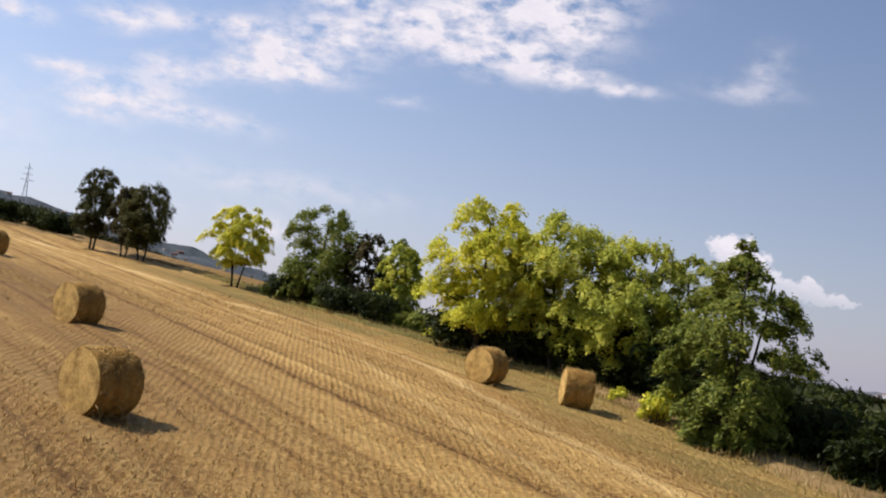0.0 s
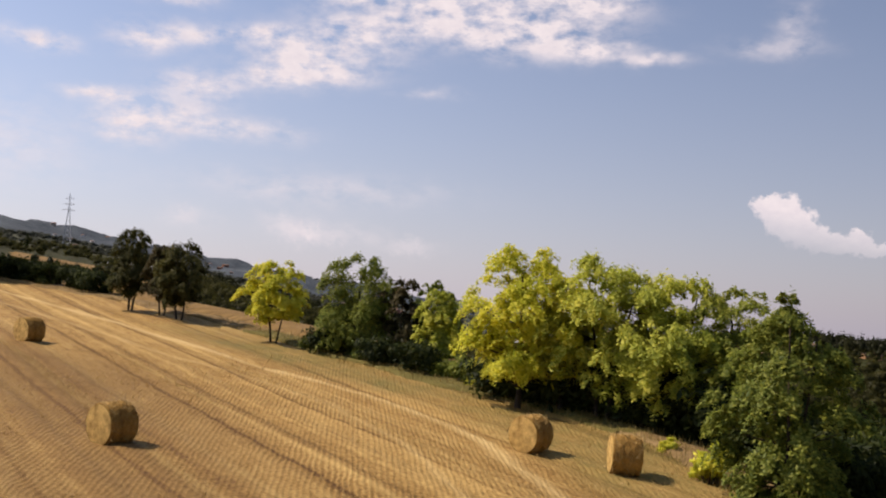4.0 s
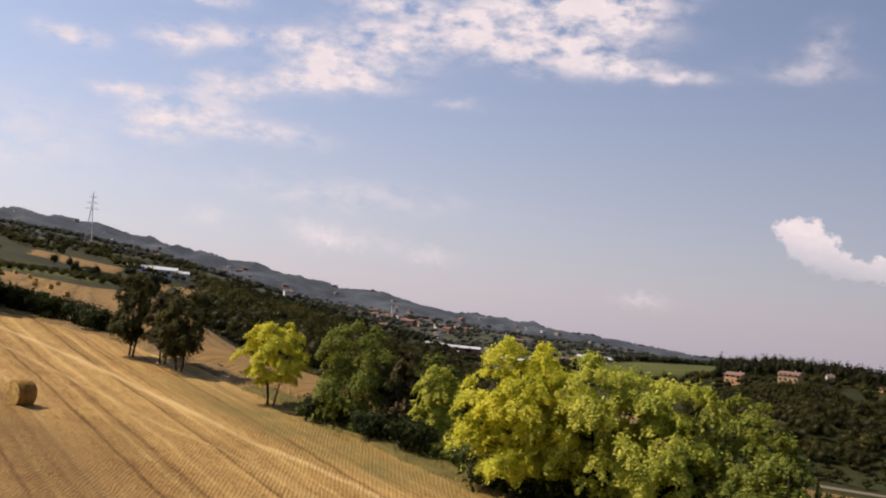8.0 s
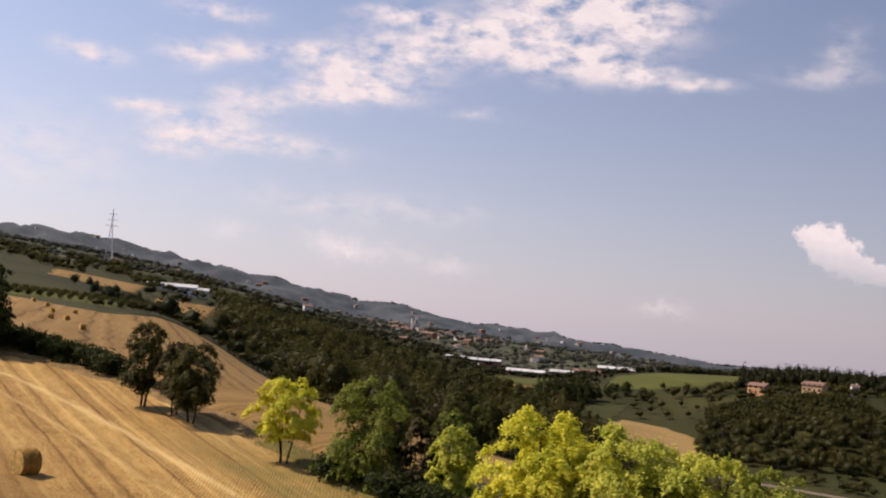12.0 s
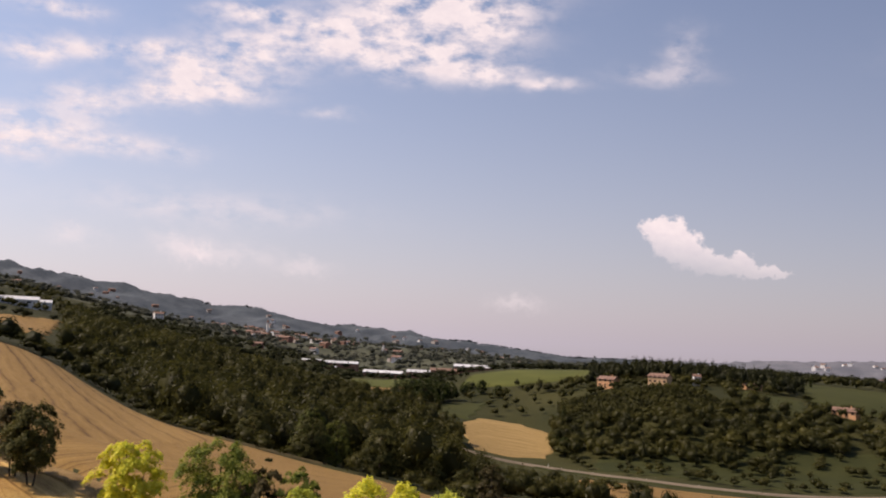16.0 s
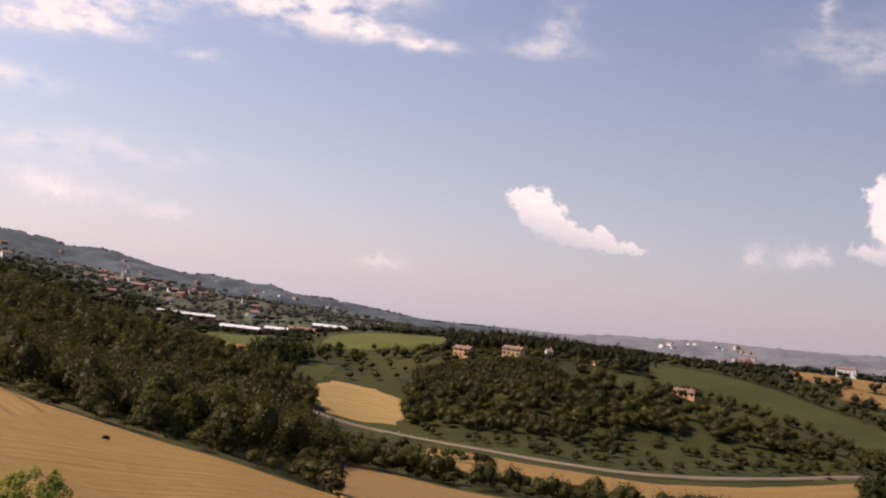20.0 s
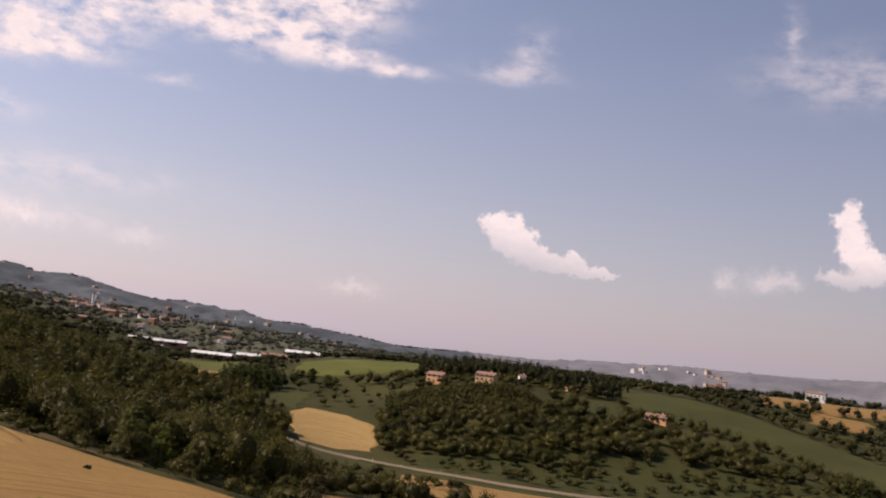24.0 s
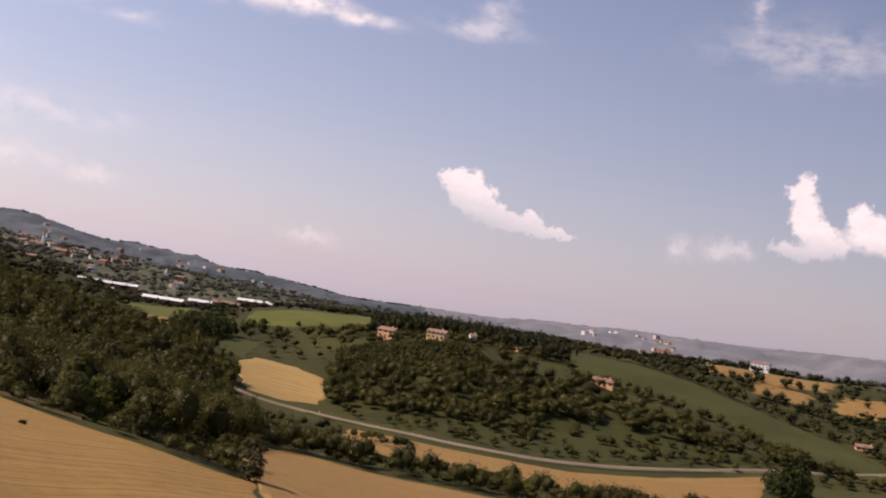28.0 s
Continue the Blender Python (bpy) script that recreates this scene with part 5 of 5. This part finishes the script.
# ---- buildings ----
def build_house(name, w, l, h, wall, label, rows=2, cols=3, roof_h=1.8):
    """A gabled house: walls, roof with eaves, chimney, windows with shutters, a door."""
    base = new(name)
    bm = bmesh.new()
    box(bm, -w / 2, w / 2, -l / 2, l / 2, -3.0, h)
    for sx in (-1, 1):
        q = [bm.verts.new(p) for p in ((sx * w / 2, -l / 2, h), (sx * w / 2, l / 2, h), (sx * w / 2, 0, h + roof_h))]
        bm.faces.new(q)
    part("wall", bm, wall, base)
    bm = bmesh.new()
    e, t = 0.6, 0.25
    s = roof_h / (l / 2)
    prof = ((-l / 2 - e, h - e * s), (0, h + roof_h), (l / 2 + e, h - e * s), (l / 2 + e, h - e * s + t), (0, h + roof_h + t), (-l / 2 - e, h - e * s + t))
    a = [bm.verts.new((-w / 2 - e, y, z)) for y, z in prof]
    b = [bm.verts.new((w / 2 + e, y, z)) for y, z in prof]
    for k in range(6):
        bm.faces.new((a[k], a[(k + 1) % 6], b[(k + 1) % 6], b[k]))
    for q in (a, b):
        bm.faces.new((q[0], q[1], q[4], q[5]))
        bm.faces.new((q[1], q[2], q[3], q[4]))
    roof = part("roof", bm, M_TILE, base)
    bm = bmesh.new()
    box(bm, w * 0.2, w * 0.2 + 0.7, -0.35, 0.35, h, h + roof_h + 1.1)
    box(bm, w * 0.2 - 0.08, w * 0.2 + 0.78, -0.43, 0.43, h + roof_h + 1.1, h + roof_h + 1.25)
    part("chimney", bm, wall, roof)
    for side in (-1, 1):
        for r in range(rows):
            for c in range(cols):
                x, z = -w / 2 + w * (c + 0.5) / cols, 0.9 + r * 2.9
                bm = bmesh.new()
                y = side * (l / 2 + 0.02)
                if r == 0 and c == cols // 2:
                    box(bm, x - 0.5, x + 0.5, y - 0.05, y + 0.05, 0.0, 2.1)
                    part("door", bm, M_BARK, base)
                    continue
                box(bm, x - 0.5, x + 0.5, y - 0.04, y + 0.04, z, z + 1.4)
                win = part("window", bm, M_PANE, base)
                for sx in (-1, 1):
                    bm = bmesh.new()
                    box(bm, x + sx * 0.78 - 0.25, x + sx * 0.78 + 0.25, y - 0.06, y + 0.06, z - 0.05, z + 1.45)
                    part("shutter", bm, M_SHUTTER, win)
    return tagged(base, label, "house")


def build_shed(name, w, l, h, label, wall=None):
    base = new(name)
    bm = bmesh.new()
    box(bm, -w / 2, w / 2, -l / 2, l / 2, -4.0, h)
    part("wall", bm, wall or M_BARN, base)
    bm = bmesh.new()
    prof = ((-l / 2 - 0.4, h), (0, h + 2.2), (l / 2 + 0.4, h), (l / 2 + 0.4, h + 0.3), (0, h + 2.5), (-l / 2 - 0.4, h + 0.3))
    a = [bm.verts.new((-w / 2 - 0.4, y, z)) for y, z in prof]
    b = [bm.verts.new((w / 2 + 0.4, y, z)) for y, z in prof]
    for k in range(6):
        bm.faces.new((a[k], a[(k + 1) % 6], b[(k + 1) % 6], b[k]))
    for q in (a, b):
        bm.faces.new((q[0], q[1], q[4], q[5]))
        bm.faces.new((q[1], q[2], q[3], q[4]))
    part("roof", bm, M_SHEDROOF, base)
    for k in range(int(w / 8)):
        x = -w / 2 + 4 + k * 8
        bm = bmesh.new()
        box(bm, x - 1.4, x + 1.4, -l / 2 - 0.05, -l / 2 + 0.05, h - 2.0, h - 0.8)
        part("window", bm, M_PANE, base)
    return tagged(base, label, "shed")


def at_land(az, d, turn=0.0, scale=1.0, up=0.0):
    x, y = polar(az, d)
    return Matrix.Translation((x, y, height(x, y) + up)) @ Matrix.Rotation(radians(turn), 4, "Z") @ Matrix.Scale(scale, 4)


M_SHUTTER = material("painted_shutter", (0.16, 0.09, 0.05), (0.24, 0.14, 0.08), 1.0, 6.0, 0.7, 0.1)


def build_buildings():
    h1 = build_house("house", 12, 9, 5.2, M_PINK, "pink plastered house with a tiled roof on the wooded hill")
    h1.matrix_basis = at_land(12.6, 722, -42, up=0.6)
    h2 = build_house("house", 13, 9, 4.6, M_PLASTER, "ochre farmhouse with a tiled roof on the wooded hill", 2, 4)
    h2.matrix_basis = at_land(15.3, 706, -38, up=1.0)
    h3 = build_house("house", 6, 5, 6.5, M_WHITE, "narrow pale house between the dark trees", 2, 2)
    h3.matrix_basis = at_land(17.2, 716, 0, 0.75, up=1.0)
    h4 = build_house("farmhouse", 15, 8, 3.0, M_PINK, "low brick-red farmhouse with a tiled roof beside the green field", 1, 4)
    h4.matrix_basis = at_land(24.6, 705, -45, up=0.8)
    copy_thing(h4, at_land(20.0, 742, 10, 0.8))
    h5 = build_house("villa", 22, 12, 7.5, M_WHITE, "white villa with a low roof among trees", 2, 5)
    h5.matrix_basis = at_land(32.4, 1090, -42, 0.85, up=2.0)
    copy_thing(h4, at_land(38.0, 770, -30, 0.9))
    long = build_shed("long_shed", 37, 13, 5.0, "long low farm shed with a pale metal roof")
    long.matrix_basis = at_land(0.4, 1000, -9)
    for az, d, t, sc in ((2.75, 1000, -9, 1.0), (5.3, 1000, -9, 1.0), (-1.9, 1040, -5, 0.9), (-3.5, 1010, -8, 0.5), (-2.6, 985, 10, 0.4)):
        copy_thing(long, at_land(az, d, t, sc))
    glass = build_shed("greenhouse", 34, 9, 2.4, "long white greenhouse above the stubble slope", M_SHEDROOF)
    glass.matrix_basis = at_land(-18.9, 755, 16, up=1.0)
    copy_thing(glass, at_land(-18.0, 775, 16, 0.8, up=1.5))
    barn = build_house("brick_barn", 24, 11, 4.5, M_BARN, "low brick-red barn with a tiled roof below the sheds", 1, 5)
    barn.matrix_basis = at_land(3.7, 950, -5)
    copy_thing(barn, at_land(4.9, 960, 8, 0.6))
    # village on the hillside
    a = build_house("village_house", 12, 9, 6.0, M_CREAM, "village house with cream walls and a tiled roof", 2, 3)
    b = build_house("village_house", 11, 9, 6.5, M_WHITE, "village house with white walls and a tiled roof", 2, 3)
    c = build_house("village_house", 14, 10, 5.0, M_BARN, "village house with brick walls and a tiled roof", 2, 3)
    a.matrix_basis, b.matrix_basis, c.matrix_basis = at_land(-6.6, 1420, 20), at_land(-5.6, 1460, 50), at_land(-4.8, 1400, -10)
    rng = random.Random(8)
    for k in range(112):
        if k >= 72:
            az, d = rng.uniform(-26, 9), rng.uniform(1350, 2000)
        elif k < 26:
            az, d = rng.gauss(-5.2, 2.2), rng.uniform(1250, 1600)
        elif k < 46:
            az, d = rng.uniform(-26, 6), rng.uniform(1000, 2100)
        else:
            az, d = ((25.4, 2240), (27.2, 1950), (28.2, 1870), (23.7, 2030), (26.9, 2200), (27.8, 1930))[k % 6]
            az, d = az + rng.gauss(0, 0.6), d + rng.uniform(-90, 60)
        copy_thing((a, b, c)[k % 3] if k < 46 else (b, a, c)[k % 3], at_land(az, d, rng.uniform(-60, 60), rng.uniform(0.55, 0.95) if k < 46 else rng.uniform(0.6, 1.0) if k < 72 else rng.uniform(0.42, 0.62), up=0.5))
    # bell tower
    base = new("bell_tower")
    bm = bmesh.new()
    box(bm, -2.6, 2.6, -2.6, 2.6, -3, 24)
    part("shaft", bm, M_WHITE, base)
    bm = bmesh.new()
    box(bm, -3.0, 3.0, -3.0, 3.0, 24, 24.7)
    part("cornice", bm, M_WHITE, base)
    for x, y in ((2.62, 0), (-2.62, 0), (0, 2.62), (0, -2.62)):
        bm = bmesh.new()
        box(bm, x - (0.1 if x else 0.8), x + (0.1 if x else 0.8), y - (0.1 if y else 0.8), y + (0.1 if y else 0.8), 19, 22.5)
        part("belfry_opening", bm, M_PANE, base)
    bm = bmesh.new()
    bmesh.ops.create_cone(bm, cap_ends=True, segments=8, radius1=3.0, radius2=0.05, depth=9, matrix=Matrix.Translation((0, 0, 29.2)))
    part("spire", bm, M_TILE, base)
    tagged(base, "cream village bell tower with a pointed roof", "bell tower")
    base.matrix_basis = at_land(-6.0, 1480, 15, 0.62, up=1.0)
    tower = copy_thing(base, at_land(0.3, 1350, 40, 0.55))
    tower["label"] = "pale tower building on the village slope"


build_buildings()


def build_pylon():
    base = new("power_pylon")
    h, r = 57.0, 4.2
    for sx in (-1, 1):
        for sy in (-1, 1):
            bm = bmesh.new()
            tube(bm, (sx * r, sy * r, -1), (sx * 0.7, sy * 0.7, h * 0.72), 0.2, 0.15, 5)
            tube(bm, (sx * 0.7, sy * 0.7, h * 0.72), (sx * 0.15, sy * 0.15, h), 0.2, 0.12, 5)
            part("leg", bm, M_STEEL, base)
    for k in range(9):
        z0, z1 = h * 0.72 * k / 9, h * 0.72 * (k + 1) / 9
        q0, q1 = r + (0.7 - r) * k / 9, r + (0.7 - r) * (k + 1) / 9
        bm = bmesh.new()
        for a, b in (((-q0, -q0), (q1, -q1)), ((q0, -q0), (q1, q1)), ((q0, q0), (-q1, q1)), ((-q0, q0), (-q1, -q1)), ((q0, -q0), (-q1, -q1)), ((q0, q0), (q1, -q1))):
            tube(bm, (*a, z0), (*b, z1), 0.08, 0.08, 4)
        part("brace", bm, M_STEEL, base)
    for z, w in ((h * 0.70, 6.5), (h * 0.80, 5.2), (h * 0.90, 4.2)):
        bm = bmesh.new()
        for s in (-1, 1):
            tube(bm, (0, 0.4, z), (s * w, 0, z + 0.3), 0.18, 0.1, 4)
            tube(bm, (0, -0.4, z), (s * w, 0, z + 0.3), 0.18, 0.1, 4)
            tube(bm, (0, 0, z + 1.8), (s * w, 0, z + 0.3), 0.14, 0.1, 4)
        part("crossarm", bm, M_STEEL, base)
    base.matrix_basis = at_land(-22.3, 1080, 30)
    tagged(base, "grey steel lattice power pylon on the hillside", "pylon")


build_pylon()


def field_details():
    """Bales and bushes on the lower field, vines, single trees in the valley."""
    for az, d, t in ((-25.3, 205, 40), (-24.6, 192, 30), (-24.3, 171, 60), (-24.2, 147, 20), (-23.5, 153, 50), (-23.2, 184, 10), (-22.6, 136, 35)):
        x, y = polar(az, d)
        b = copy_thing(bale, Matrix.Translation((x, y, height(x, y) - 0.02)) @ Matrix.Rotation(radians(t), 4, "Z") @ Matrix.Scale(0.75, 4))
        b["group"] = "round bales on the lower field"
        b["label"] = "round straw bale on the lower field"
    post = new("road_post")
    bm = bmesh.new()
    tube(bm, (0, 0, -0.6), (0, 0, 1.1), 0.22, 0.2, 8)
    part("shaft", bm, M_WHITE, post)
    bm = bmesh.new()
    tube(bm, (0, 0, 1.1), (0, 0, 1.32), 0.26, 0.14, 8)
    part("cap", bm, M_WHITE, post)
    tagged(post, "squat white stone post on the road verge", "road post", "posts along the road")
    spots = [(az, float(np.interp(az, [q[0] for q in ROAD_LINE], [q[1] for q in ROAD_LINE])) + off) for az, off in
             ((9.6, 4), (10.3, 4), (11.2, 4), (12.0, 4), (12.9, 4), (13.4, 4), (14.3, 4), (14.8, 4), (15.2, 4), (16.0, 4), (16.9, 4), (17.5, 4))]
    post.matrix_basis = at_land(*spots[0], scale=0.5, up=0.6)
    for az, d in spots[1:]:
        copy_thing(post, at_land(az, d, scale=0.5, up=0.6))
    spot = build_shrub("bush", 61, 0.7, 1.1, M_LEAF_DARK, "lone dark bush in the stubble", 700, 0.12)
    plant(spot, -12.4, 140.2)
    dry = build_tree("dry_tree", 62, 8.0, 5.0, 0.5, M_LEAF_BROWN, "half-dry brownish tree at the field corner", 5000, 0.2, 50, 0.7)
    plant(dry, 20.2, 169.0)
    rt = build_tree("valley_tree", 63, 10, 8.5, 0.8, M_LEAF_DARK, "round dark green tree in the valley", 3200, 0.34, 60, 0.8)
    rt.matrix_basis = at_land(4.9, 738)
    for az, d, sc in ((5.8, 742, 1.0), (3.6, 700, 1.5), (2.6, 690, 1.7), (2.0, 705, 1.5), (3.1, 712, 1.6), (4.1, 716, 1.3), (6.7, 728, 0.9), (1.4, 690, 1.5), (9.9, 590, 0.8), (10.4, 582, 0.9), (33.9, 540, 1.3), (34.6, 535, 1.5), (35.4, 548, 1.2)):
        copy_thing(rt, at_land(az, d, az * 40, sc))
    ea = build_tree("edge_ash", 69, 10, 6.5, 0.4, M_LEAF_OLIVE, "lighter green ash at the front of the wood", 9000, 0.17, 50, 1.1)
    ea.matrix_basis = at_land(-3.1, 200)
    for az, d, sc in ((-1.6, 182, 0.8), (-9.6, 300, 1.1), (-2.3, 330, 1.3), (-6.8, 262, 1.0)):
        copy_thing(ea, at_land(az, d, az * 50, sc))
    ft = build_tree("hedge_oak", 65, 8.5, 7.5, 0.4, M_LEAF_OAK, "round olive-green oak in the hedge of the lower field", 14000, 0.15, 56, 0.8)
    ft.matrix_basis = at_land(0.8, 180)
    for az, d, sc in ((3.5, 200, 0.75), (-3.0, 182, 0.9), (5.4, 186, 0.7), (-6.0, 186, 0.8)):
        copy_thing(ft, at_land(az, d, az * 40, sc))
    pop = build_tree("poplar", 68, 31, 8.5, 1.5, M_LEAF_DARK, "tall dark poplar beside the valley road", 9000, 0.42, 70, 0.9, peak=0.4)
    pop.matrix_basis = at_land(34.5, 430)
    for az, d, sc in ((35.5, 436, 0.86), (35.1, 452, 0.95)):
        copy_thing(pop, at_land(az, d, az * 70, sc))
    cy = build_tree("cypress", 64, 13, 4.0, 0.3, M_LEAF_DARK, "tall dark cypress on the skyline", 3500, 0.3, 50, 1.0, peak=0.6)
    cy.matrix_basis = at_land(-24.2, 735)
    for az, d, sc in ((-23.4, 745, 0.7), (22.5, 800, 0.8), (22.9, 805, 0.7), (21.9, 795, 0.7), (10.3, 640, 0.8)):
        copy_thing(cy, at_land(az, d, 30, sc))
    for k in range(13):
        # rows run down the slope, a little askew
        a0 = -27.2 + 0.5 * k
        t = np.linspace(0, 1, 60)
        d = 246 + 128 * t
        az = a0 + 0.35 * t
        sp = np.stack([d * np.sin(np.radians(az)), d * np.cos(np.radians(az))], -1)
        wood("vine_row", 70 + k, sp, 1.9, 2.0, M_WOOD, "row of green vines on the slope", 26, 0.12, "vines", fine=1)


field_details()
